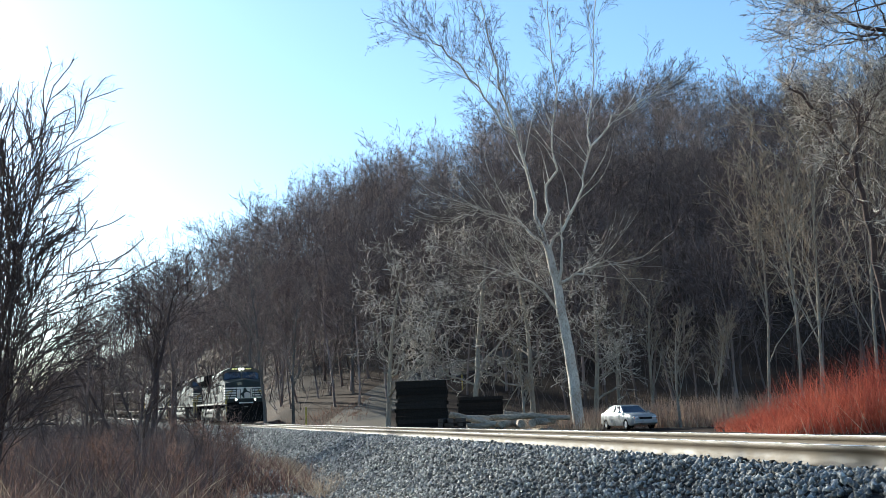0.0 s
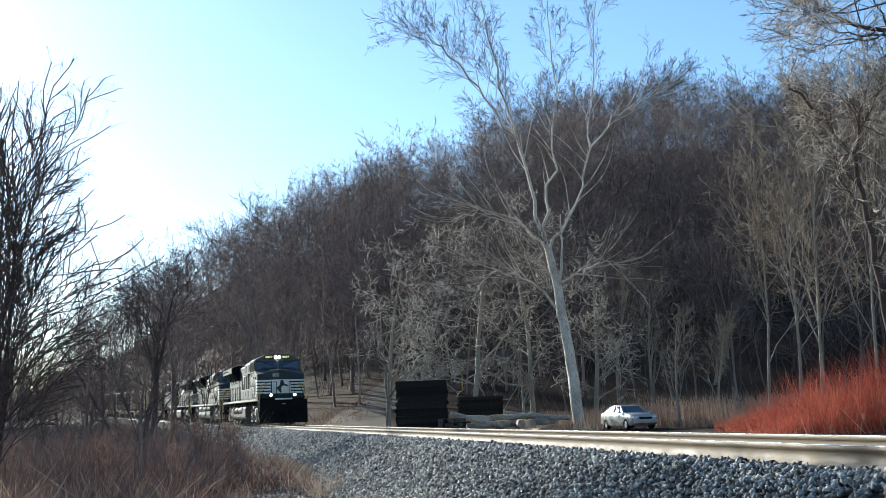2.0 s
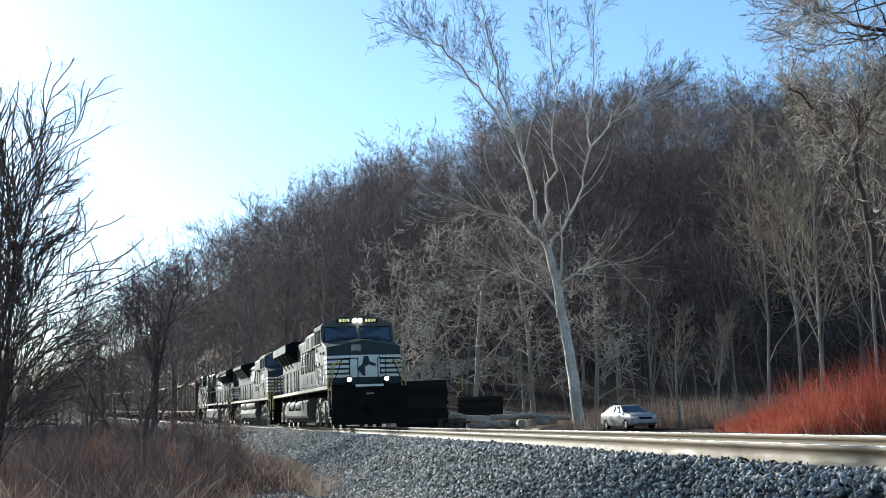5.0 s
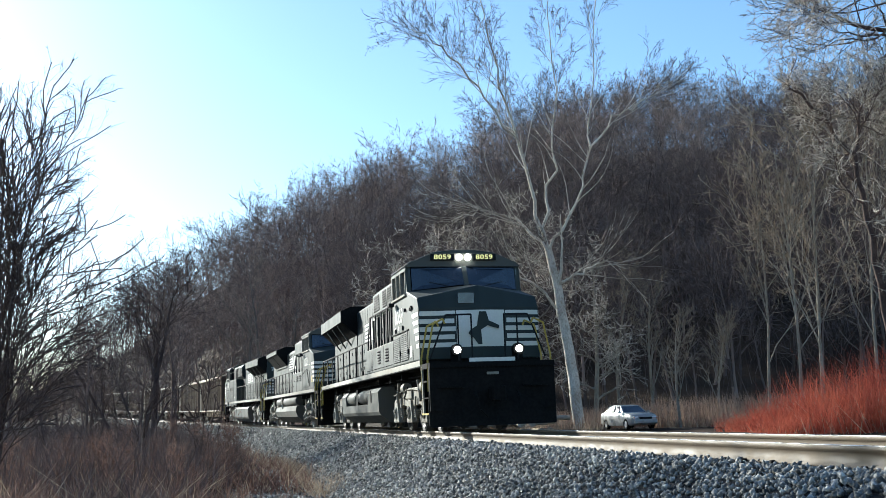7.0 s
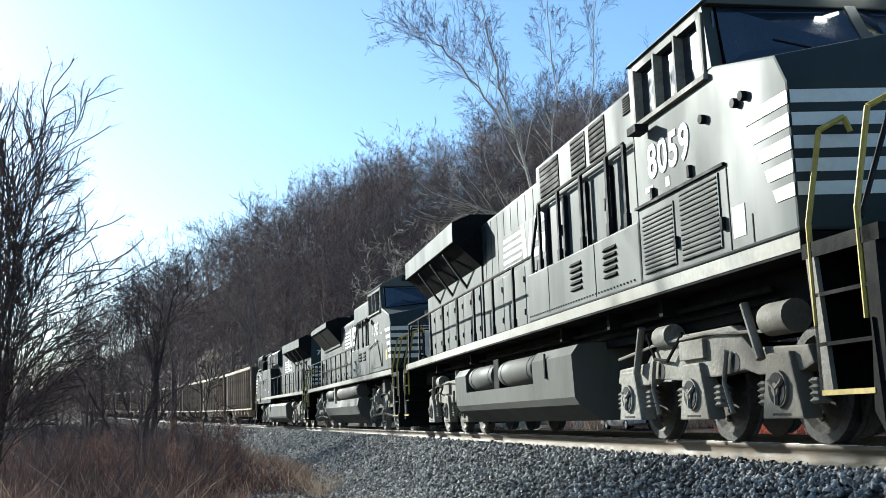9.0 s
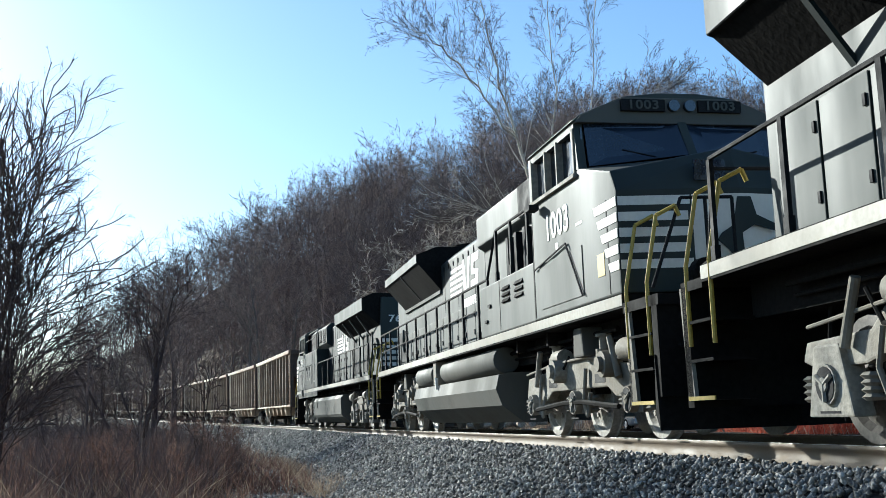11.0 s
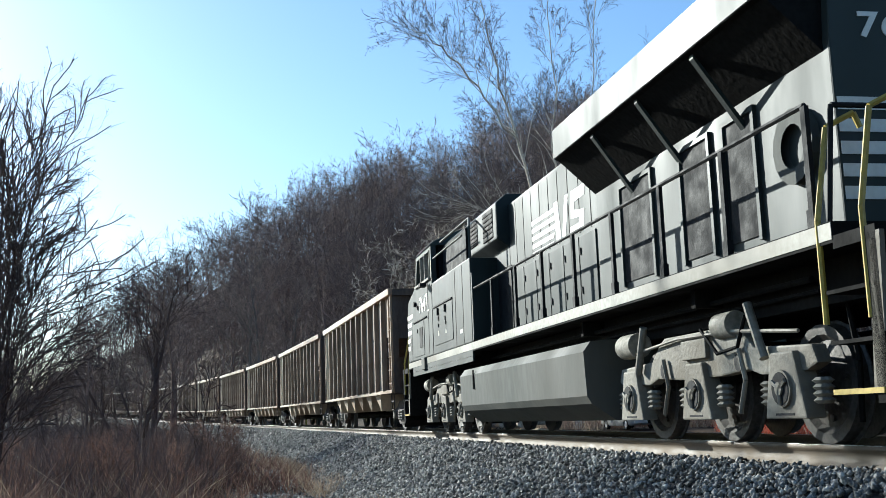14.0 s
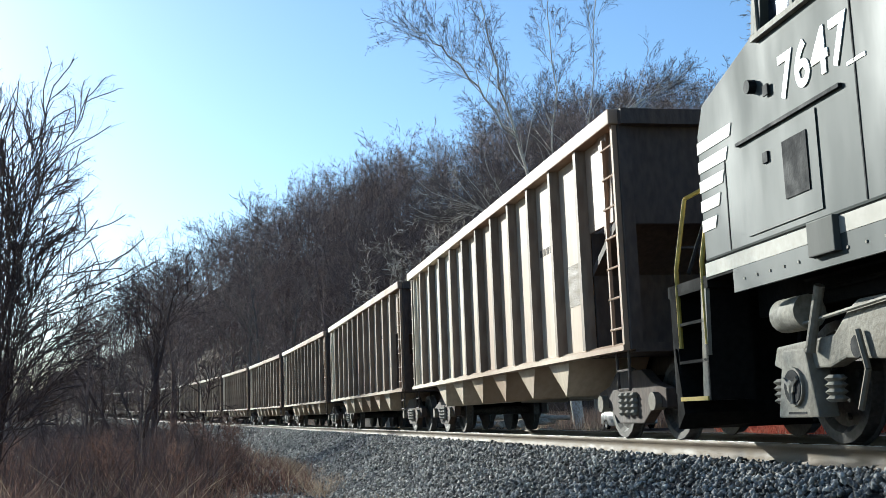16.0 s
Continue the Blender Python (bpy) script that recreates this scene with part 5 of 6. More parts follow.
    for x, z0, z1 in ((8.9, 1.75, 2.62), (6.6, 1.75, 3.4), (6.12, 1.75, 3.3), (3.6, 1.75, 3.25), (2.9, 1.75, 3.25)):
        part("panel_seam", Shape().box(x - 0.008, x + 0.008, 1.5, 1.506, z0, z1), M_DARK, loco)
    for i in range(9):
        part("hood_seam", Shape().box(-3.3 + 0.5 * i, -3.29 + 0.5 * i, 0.97, 0.976, 2.9, 4.05), M_DARK, loco)
    for x, z in ((5.3, 2.4), (4.6, 2.35), (8.0, 2.35), (7.9, 2.9)):
        part("latch_plate", Shape().box(x, x + 0.09, 1.512, 1.53, z, z + 0.09), M_DARK, loco)
    part("cab_skirt", Shape().box(2.2, 8.9, 1.47, 1.503, 1.36, 1.572), M, loco)
    rivets = Shape()
    for i in range(26):
        rivets.box(2.4 + 0.25 * i, 2.42 + 0.25 * i, 1.503, 1.512, 1.45, 1.47)
    part("rivet_row", rivets, M_TRUCK, loco)
    for x in (4.55, 5.35):
        part("door_handle", Shape().box(x, x + 0.07, 1.512, 1.55, 2.52, 2.68).cyl((x + 0.035, 1.512, 2.3), (x + 0.035, 1.53, 2.3), 0.04, 8), M_DARK, loco)
        part("notice", Shape().prism([(x - 0.03, 2.08), (x + 0.09, 2.08), (x + 0.03, 2.2)], "y", 1.512, 1.516), M_WHITE, loco)
    part("notice", Shape().box(3.0, 3.22, 1.5, 1.506, 1.95, 2.03).box(6.45, 6.7, 1.5, 1.506, 2.74, 2.77).box(7.6, 7.8, 1.5, 1.506, 1.8, 1.85), M_WHITE, loco)
    part("mounting_plate", Shape().box(7.0, 7.4, 1.5, 1.56, 1.45, 1.72), M_TANK, loco, "", 0.01)
    part("equipment_box", Shape().box(2.2, 6.1, 0.9, 1.5, 1.715, 3.3), M, loco, "", 0.02)
    # dark sheet paints the alcove's shade on the hood side
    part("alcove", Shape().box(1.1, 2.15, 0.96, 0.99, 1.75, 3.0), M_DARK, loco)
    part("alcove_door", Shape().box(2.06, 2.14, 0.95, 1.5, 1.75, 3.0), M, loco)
    # dark sheet for a recess that is not cut in
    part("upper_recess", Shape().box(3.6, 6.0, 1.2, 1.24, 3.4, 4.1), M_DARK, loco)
    part("diagonal_rail", Shape().tube([(2.3, 1.46, 2.7), (2.3, 1.46, 3.9), (3.0, 1.3, 4.2), (5.9, 1.3, 4.2)], 0.025).tube([(3.0, 1.46, 3.85), (6.0, 1.46, 3.85)], 0.02), M_TANK, loco)
    louvres(loco, 1.45, 2.2, 3.55, 4.1, k, 1.2, 6, True)
    louvres(loco, 2.7, 3.3, 3.62, 4.1, k, 1.2, 6, True)
    part("hatch", Shape().box(7.35, 7.75, 1.5, 1.522, 1.98, 2.45), M_DARK, loco)
    part("hatch_door", Shape().box(7.2, 8.5, 1.5, 1.512, 1.8, 2.58), M, loco)
    part("hatch_door", Shape().box(3.9, 5.9, 1.5, 1.512, 1.9, 2.7), M, loco)
    part("rib_rail", Shape().box(6.8, 8.6, 1.5, 1.53, 2.62, 2.65).box(3.9, 6.0, 1.5, 1.53, 2.72, 2.75), M_DARK, loco)
    part("side_lamp", Shape().cyl((8.2, 1.5, 3.05), (8.2, 1.57, 3.05), 0.06, 10), M_DARK, loco)
    lettering("cab_number", digits, 0.36, M_WHITE, loco, Matrix.Translation((7.2, 1.506, 2.95)) @ pose(0, 0, 0, 90, 0, 180), 1.0)
    emblem(loco, k, -2.2, 2.92, 0.97)
    hood_doors(loco, k, 0.97, -3.5, 1.0, 6, 1.85, 2.85)
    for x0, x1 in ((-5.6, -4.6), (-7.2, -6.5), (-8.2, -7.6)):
        # dark sheet on the hood skin as the opening's shade
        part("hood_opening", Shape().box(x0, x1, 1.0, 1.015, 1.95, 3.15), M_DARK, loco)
        part("opening_frame", Shape().box(x0 - 0.06, x0, 1.0, 1.04, 1.9, 3.2).box(x1, x1 + 0.06, 1.0, 1.04, 1.9, 3.2).box(x0, x1, 1.0, 1.04, 3.15, 3.2), M, loco)
    part("hose_reel", Shape().lathe_y([(0.2, 1.0), (0.34, 1.0), (0.34, 1.08), (0.2, 1.08)], 16), M_TANK, loco, "", 0, (-9.0, 0, 2.6))
    posts_and_rail(loco, k, [-9.9, -8.4, -6.9, -5.4, -3.9, -2.4, -0.9, 0.7, 2.2], 1.7, 2.7)
    # fuel tank with its notch for the air reservoirs
    low = [(-1.1, 0.24), (1.1, 0.24), (1.42, 0.46), (1.48, 0.56), (1.5, 1.12), (1.4, 1.25), (1.2, 1.27), (-1.0, 1.27), (-1.0, 0.8), (-1.49, 0.8), (-1.48, 0.56), (-1.42, 0.46)]
    full = [(-1.1, 0.24), (1.1, 0.24), (1.42, 0.46), (1.48, 0.56), (1.5, 1.12), (1.4, 1.25), (1.2, 1.27), (-1.2, 1.27), (-1.4, 1.25), (-1.5, 1.12), (-1.48, 0.56), (-1.42, 0.46)]
    part("fuel_tank", Shape().prism(full, "x", -4.2, -3.2).prism(low, "x", -3.2, 1.5).prism(full, "x", 1.5, 3.45), M_TANK, loco, "dusty grey fuel tank")
    for x0, x1 in ((-3.0, -1.2), (-0.7, 1.35)):
        part("air_reservoir", Shape().cyl((x0, -1.27, 1.04), (x1, -1.27, 1.04), 0.215, 20).cyl((x0 + 0.2, -1.27, 1.04), (x0 + 0.24, -1.27, 1.04), 0.225, 20).cyl((x1 - 0.24, -1.27, 1.04), (x1 - 0.2, -1.27, 1.04), 0.225, 20), M_TANK, loco, "grey air reservoir cylinder", 0.02, smooth=True)
    part("tank_bracket", Shape().box(-1.1, -0.75, -1.45, -1.1, 0.62, 1.3), M_UNDER, loco)
    for k in (-1, 1):
        part("sight_gauge", Shape().box(2.2, 2.26, min(k * 1.5, k * 1.52), max(k * 1.5, k * 1.52), 0.85, 1.2), M_UNDER, loco)
    return loco


def emd_locomotive(digits):
    loco = new("locomotive")
    M = M_BLACK
    under_frame(loco, -10.2, 9.8)
    cab_and_nose(loco, 9.8, 8.55, 8.4, 6.25, digits, M_DARK, False)
    stripes(loco, 9.8, 0.0)
    part("hood", Shape().prism([(-1.0, 1.715), (1.0, 1.715), (1.0, 3.85), (0.8, 4.02), (-0.8, 4.02), (-1.0, 3.85)], "x", -9.3, 1.3), M, loco, "", 0.03)
    part("equipment_housing", Shape().prism([(-1.0, 1.715), (1.0, 1.715), (1.0, 3.5), (1.15, 3.6), (1.15, 4.15), (0.95, 4.3), (-0.95, 4.3), (-1.15, 4.15), (-1.15, 3.6), (-1.0, 3.5)], "x", 1.3, 6.2), M, loco, "", 0.03)
    # same shade-deepened black stands for the dark underside of this wing
    part("radiator_wing", Shape().prism([(-1.0, 3.25), (1.0, 3.25), (1.55, 3.9), (1.58, 3.92), (1.58, 4.12), (1.1, 4.3), (-1.1, 4.3), (-1.58, 4.12), (-1.58, 3.92), (-1.55, 3.9)], "x", -7.85, -2.95), M_UNDER, loco, "flared radiator wing")
    part("radiator_fan", Shape().cyl((-6.6, 0, 4.3), (-6.6, 0, 4.42), 0.65, 24).cyl((-5.1, 0, 4.3), (-5.1, 0, 4.42), 0.65, 24).cyl((-3.7, 0, 4.3), (-3.7, 0, 4.42), 0.6, 24), M_UNDER, loco)
    for k in (-1, 1):
        part("wing_edge", Shape().box(-7.85, -2.95, min(k * 1.58, k * 1.59), max(k * 1.58, k * 1.59), 3.925, 4.12), M, loco)
        part("wing_rib", Shape().prism([(k * 1.02, 3.26), (k * 1.02, 3.34), (k * 1.55, 3.95), (k * 1.57, 3.9)], "x", -5.45, -5.4), M_TANK, loco)
        part("wing_ledge", Shape().box(-7.85, -2.95, min(k * 1.0, k * 1.05), max(k * 1.0, k * 1.05), 3.2, 3.28), M_TANK, loco)
        part("equipment_box", Shape().box(2.8, 6.25, min(k * 0.9, k * 1.5), max(k * 0.9, k * 1.5), 1.715, 2.6), M, loco, "", 0.02)
        for x0 in (4.4, 5.2):
            for i in range(3):
                part("small_louvre", Shape().prism([(k * 1.5, 2.18 + 0.1 * i), (k * 1.535, 2.19 + 0.1 * i), (k * 1.5, 2.25 + 0.1 * i)], "x", x0, x0 + 0.45), M_UNDER, loco)
        part("cab_door", Shape().box(6.6, 8.5, min(k * 1.5, k * 1.512), max(k * 1.5, k * 1.512), 1.85, 2.5), M, loco)
        part("door_rail", Shape().tube([(6.4, k * 1.53, 2.45), (7.9, k * 1.53, 2.62), (8.5, k * 1.53, 1.85)], 0.014), M_DARK, loco)
        part("central_grille", Shape().box(4.4, 5.3, min(k * 1.15, k * 1.17), max(k * 1.15, k * 1.17), 3.62, 4.14), M_DARK, loco)
        for x in (3.4, 3.95, 4.5):
            part("door_post", Shape().box(x - 0.07, x + 0.07, min(k * 1.0, k * 1.12), max(k * 1.0, k * 1.12), 2.6, 3.45), M_DARK, loco)
        lettering("cab_number", digits, 0.36, M_WHITE, loco, Matrix.Translation((7.5, k * 1.506, 2.95)) @ pose(0, 0, 0, 90, 0, 0 if k < 0 else 180), 1.0)
        part("placard", Shape().box(9.05, 9.3, min(k * 1.5, k * 1.506), max(k * 1.5, k * 1.506), 2.0, 2.28), M_YELLOW if k < 0 else M_WHITE, loco, "pale yellow placard")
        part("number_dash", Shape().box(8.3, 8.55, min(k * 1.5, k * 1.506), max(k * 1.5, k * 1.506), 2.78, 2.82).box(7.4, 7.5, min(k * 1.5, k * 1.506), max(k * 1.5, k * 1.506), 2.6, 2.7), M_WHITE, loco)
        emblem(loco, k, -0.1 if k < 0 else 0.2, 2.98, 1.0)
        hood_doors(loco, k, 1.0, -7.7, 1.2, 11, 1.82, 2.62)
        for x, z0, z1, y in ((6.3, 1.75, 3.4, 1.5), (9.45, 1.75, 2.9, 1.5), (4.2, 1.75, 2.58, 1.5), (-1.2, 2.7, 3.8, 1.0), (0.4, 2.7, 3.8, 1.0), (-2.6, 2.7, 3.8, 1.0)):
            part("panel_seam", Shape().box(x - 0.008, x + 0.008, min(k * y, k * (y + 0.006)), max(k * y, k * (y + 0.006)), z0, z1), M_DARK, loco)
        for x in (3.2, 3.45):
            part("box_handle", Shape().box(x, x + 0.16, min(k * 1.5, k * 1.53), max(k * 1.5, k * 1.53), 1.95 if x < 3.3 else 2.2, 2.0 if x < 3.3 else 2.25), M_DARK, loco)
        for i in range(8):
            x = -2.6 + 0.5 * i
            part("hood_latch", Shape().box(x, x + 0.025, min(k * 1.0, k * 1.02), max(k * 1.0, k * 1.02), 3.66, 3.76), M_DARK, loco)
        posts_and_rail(loco, k, [3.95, 4.9, 5.9], 2.6, 3.48)
        posts_and_rail(loco, k, [-9.7, -8.9, -8.0, -6.6, -5.3, -4.0, -2.7, -1.4, -0.1, 1.2, 2.5, 3.25], 1.7, 2.73)
        part("handrail", Shape().tube([(3.25, k * 1.46, 2.73), (3.95, k * 1.46, 3.48)], 0.024), M_DARK, loco)
        part("mid_rail", Shape().tube([(-9.7, k * 1.46, 2.25), (2.5, k * 1.46, 2.25)], 0.014), M_DARK, loco)
        part("rear_screen", Shape().box(-9.25, -8.1, min(k * 1.0, k * 1.02), max(k * 1.0, k * 1.02), 1.8, 2.75), M_DARK, loco)
        part("rear_hose", Shape().tube([(-7.9, k * 1.1, 2.75), (-7.75, k * 1.12, 2.45), (-7.85, k * 1.1, 2.15), (-8.0, k * 1.1, 2.4), (-7.9, k * 1.1, 2.75)], 0.03), M_TANK, loco)
        grab_irons(loco, -10.6, -10.0, k)
        end_steps(loco, -10.7, -10.05, k)
        end_steps(loco, 9.95, 10.6, k)
        grab_irons(loco, 9.92, 10.55, k)
        for x0, x1 in ((-4.3, -2.3), (-1.3, 3.4)):
            part("air_reservoir", Shape().cyl((x0, k * 1.22, 1.3), (x1, k * 1.22, 1.3), 0.24, 22), M_TANK, loco, "grey air reservoir cylinder", 0.03, smooth=True)
        part("reservoir_bracket", Shape().box(-2.0, -1.7, min(k * 1.1, k * 1.46), max(k * 1.1, k * 1.46), 1.05, 1.55), M_TRUCK, loco)
        part("filler_neck", Shape().box(-1.65, -1.6, min(k * 1.44, k * 1.5), max(k * 1.44, k * 1.5), 0.95, 1.2), M_WHITE, loco)
    part("rear_pilot", Shape().box(-10.75, -10.6, -1.5, 1.5, 0.35, 1.55), M_UNDER, loco)
    part("rear_platform", Shape().box(-10.75, -10.2, -1.5, 1.5, 1.5, 1.6), M_UNDER, loco)
    coupler(loco, 11.0, 1)
    coupler(loco, -10.95, -1)
    prof = [(-1.0, 0.22), (1.0, 0.22), (1.38, 0.52), (1.48, 0.8), (1.42, 1.04), (1.2, 1.08), (-1.2, 1.08), (-1.42, 1.04), (-1.48, 0.8), (-1.38, 0.52)]
    part("fuel_tank", Shape().prism(prof, "x", -4.45, 3.6), M_TANK, loco, "grey fuel tank with folded flanks")
    part("horn", Shape().cyl((1.0, 0.6, 4.02), (1.0, 0.6, 4.2), 0.04, 8).cyl((0.9, 0.6, 4.2), (1.3, 0.6, 4.2), 0.05, 8, 0.08), M_UNDER, loco)
    return loco


def hopper_car():
    car = new("hopper_car")
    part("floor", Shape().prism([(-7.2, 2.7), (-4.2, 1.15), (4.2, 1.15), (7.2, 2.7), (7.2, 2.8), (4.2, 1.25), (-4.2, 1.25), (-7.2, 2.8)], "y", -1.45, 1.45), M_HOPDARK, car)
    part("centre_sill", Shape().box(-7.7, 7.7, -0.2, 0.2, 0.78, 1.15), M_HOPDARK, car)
    rib = None
    for k in (-1, 1):
        a, b = min(k * 1.42, k * 1.46), max(k * 1.42, k * 1.46)
        side = part("side_panel", Shape().box(-7.2, 5.9, a, b, 1.1, 3.7).box(5.9, 7.2, a, b, 2.6, 3.7), M_HOPPER, car, "rust-streaked tan side panel")
        part("top_chord", Shape().prism([(k * 1.4, 3.68), (k * 1.62, 3.68), (k * 1.62, 3.86), (k * 1.4, 3.86)], "x", -7.25, 7.25), M_HOPPER, car, "", 0.015)
        part("side_sill", Shape().prism([(k * 1.38, 1.04), (k * 1.58, 1.04), (k * 1.58, 1.1), (k * 1.5, 1.14), (k * 1.38, 1.14)], "x", -7.2, 7.2), M_HOPPER, car)
        # ribs are browner than the panels, with their side shade in the colour
        for i in range(12):
            x = 5.85 - 1.155 * i
            if rib is None:
                rib = part("rib", Shape().prism([(-0.08, 0.0), (0.08, 0.0), (0.05, 0.135), (-0.05, 0.135)], "z", 1.12, 3.7), M_HOPSIDE, car, "", 0, (x, 1.455, 0))
                if k < 0:
                    rib.location.y, rib.rotation_euler.z = -1.455, math.pi
            else:
                share(rib, (x, k * 1.455, 0), car, math.pi if k < 0 else 0)
        for x in (6.95, -6.95):
            lad = Shape().box(x - 0.22, x - 0.18, min(k * 1.5, k * 1.54), max(k * 1.5, k * 1.54), 1.1, 3.6).box(x + 0.18, x + 0.24, min(k * 1.46, k * 1.56), max(k * 1.46, k * 1.56), 1.1, 3.7)
            for i in range(7):
                lad.cyl((x - 0.2, k * 1.55, 1.3 + 0.36 * i), (x + 0.2, k * 1.55, 1.3 + 0.36 * i), 0.014, 6)
            part("ladder", lad, M_HOPPER, car)
            part("stirrup", Shape().tube([(x - 0.2, k * 1.5, 1.08), (x - 0.18, k * 1.5, 0.6), (x + 0.18, k * 1.5, 0.6), (x + 0.2, k * 1.5, 1.08)], 0.018).tube([(x - 0.19, k * 1.5, 0.82), (x + 0.19, k * 1.5, 0.82)], 0.015), M_HOPDARK, car)
            part("corner_gusset", Shape().prism([(x - 0.42, 3.7), (x - 0.12, 3.7), (x - 0.36, 2.45)] if x > 0 else [(x + 0.42, 3.7), (x + 0.12, 3.7), (x + 0.36, 2.45)], "y", min(k * 1.46, k * 1.5), max(k * 1.46, k * 1.5)), M_HOPPER, car)
        for x in (4.3, 2.6, 0.9, -0.8, -2.5, -4.2):
            part("chute", Shape().add([(x - 0.52, k * 1.46, 1.06), (x + 0.52, k * 1.46, 1.06), (x, k * 1.36, 0.58), (x - 0.5, k * 0.3, 1.08), (x + 0.5, k * 0.3, 1.08), (x, k * 0.3, 0.6)],
                                      [(0, 1, 2), (3, 5, 4), (0, 2, 5, 3), (1, 4, 5, 2), (0, 3, 4, 1)]), M_HOPPER, car)
        for n in range(5):
            part("marking_bar", Shape().box(3.7 + 0.16 * n, 3.81 + 0.16 * n, min(k * 1.46, k * 1.464), max(k * 1.46, k * 1.464), 2.62, 2.72), M_HOPDARK, car)
        part("patch", Shape().box(4.95, 5.5, min(k * 1.46, k * 1.465), max(k * 1.46, k * 1.465), 1.75, 2.3), M_RUST, car, "rust-coloured repair patch")
    for e in (-1, 1):
        x0, x1 = min(e * 7.15, e * 7.22), max(e * 7.15, e * 7.22)
        # ends use the darker steel, so their shade is partly painted
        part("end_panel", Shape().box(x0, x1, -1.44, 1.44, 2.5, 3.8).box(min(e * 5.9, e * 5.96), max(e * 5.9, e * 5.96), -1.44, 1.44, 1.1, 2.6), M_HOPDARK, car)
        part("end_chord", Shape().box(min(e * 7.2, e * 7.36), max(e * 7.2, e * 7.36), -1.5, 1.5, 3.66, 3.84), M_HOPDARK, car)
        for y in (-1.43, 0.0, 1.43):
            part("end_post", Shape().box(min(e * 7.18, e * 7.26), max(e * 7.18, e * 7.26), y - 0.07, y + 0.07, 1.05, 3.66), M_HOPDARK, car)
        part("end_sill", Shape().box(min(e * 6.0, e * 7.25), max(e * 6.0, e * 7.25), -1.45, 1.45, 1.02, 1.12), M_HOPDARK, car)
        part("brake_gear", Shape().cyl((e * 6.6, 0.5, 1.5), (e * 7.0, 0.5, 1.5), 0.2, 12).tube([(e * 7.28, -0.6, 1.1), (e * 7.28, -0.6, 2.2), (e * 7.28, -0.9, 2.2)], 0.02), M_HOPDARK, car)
        coupler(car, e * 7.75, e)
        truck = part("truck", Shape().box(-0.25, 0.25, -1.05, 1.05, 0.45, 0.78), M_UNDER, car, "two-axle freight truck", 0.02, (e * 5.95, 0, 0))
        first = None
        for a in (-0.9, 0.9):
            w = part("wheelset", wheel_shape(0.457, n=18), M_WHEEL, truck, "", 0, (a, 0, 0.457)) if first is None else share(first, (a, 0, 0.457), truck)
            first = first or w
        for k in (-1, 1):
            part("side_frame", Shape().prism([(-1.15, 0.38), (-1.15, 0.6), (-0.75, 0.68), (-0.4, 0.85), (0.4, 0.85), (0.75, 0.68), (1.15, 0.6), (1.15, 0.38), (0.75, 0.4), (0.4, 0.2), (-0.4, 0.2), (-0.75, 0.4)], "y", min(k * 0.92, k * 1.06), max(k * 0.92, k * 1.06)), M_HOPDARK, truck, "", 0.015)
            for d in (-0.2, 0.0, 0.2):
                spring(truck, d, k * 1.08, 0.3, 0.07, 0.07)
            for a in (-0.9, 0.9):
                part("bearing_cap", Shape().cyl((a, k * 1.0, 0.46), (a, k * 1.14, 0.46), 0.11, 12), M_TRUCK, truck)
    return car


UNITS = []
lead = ge_locomotive("8059", True)
tagged(lead, "black diesel locomotive with white nose stripes and lit headlights", "locomotive", group="locomotives of the train")
for x in (6.6, -6.6):
    loco_truck(lead, x, 1, False)
UNITS.append((lead, 22.2, 1))
second = emd_locomotive("1003")
tagged(second, "black diesel locomotive with flared radiators and yellow grab irons", "locomotive", group="locomotives of the train")
for x in (7.0, -7.2):
    loco_truck(second, x, 1, True)
UNITS.append((second, 22.4, 1))
third = ge_locomotive("7647", False)
tagged(third, "black diesel locomotive running backwards, coupled before hopper cars", "locomotive", group="locomotives of the train")
for x in (6.6, -6.9):
    loco_truck(third, x, -1, False)
UNITS.append((third, 21.9, -1))
hopper = hopper_car()
tagged(hopper, "rust-brown ribbed steel coal hopper car on the rails", "hopper car", group="hopper cars of the train")
UNITS.append((hopper, 15.94, 1))
for _ in range(16):
    UNITS.append((copy_thing(hopper, pose(0, 0, 0)), 15.94, 1))
for car, _, _ in UNITS[3:11]:
    for o in car.children_recursive:
        if o.name.startswith("wheelset"):
            ROLLING.append((o, 0.457, 1))


# ---- things beside the track ----
def tie_stack(x, y, rows, deep, across, seed, label):
    rng = np.random.default_rng(seed)
    stack = new("tie_stack")
    z = float(ground_height(x, y))
    stack.location = (x, y, z)
    first = None
    for r in range(rows):
        for d in range(deep):
            for a in range(across):
                at = (a * 2.75 + rng.normal() * 0.06, d * 0.26 + rng.normal() * 0.02, 0.1 + r * 0.183)
                if first is None:
                    first = part("tie", Shape().box(-1.3, 1.3, -0.115, 0.115, -0.09, 0.09), M_STACKTIE, stack, "", 0.015, at)
                else:
                    share(first, at, stack, rng.normal() * 0.015)
    return tagged(stack, label, "tie stack"), first


stack, tie_piece = tie_stack(-1.4, 57.6, 17, 5, 1, 1, "tall neat stack of creosoted railway ties, coloured black for shade")
tie_stack(1.9, 65.4, 12, 4, 1, 2, "low stack of creosoted railway ties, coloured black for shade")
rng = np.random.default_rng(3)
old_tie = bpy.data.meshes.new_from_object(tie_piece)
old_tie.materials.clear()
old_tie.materials.append(M_TIE)
heap = new("tie_heap")
heap.location = (-0.6, 57.0, float(ground_height(-0.6, 57.0)))
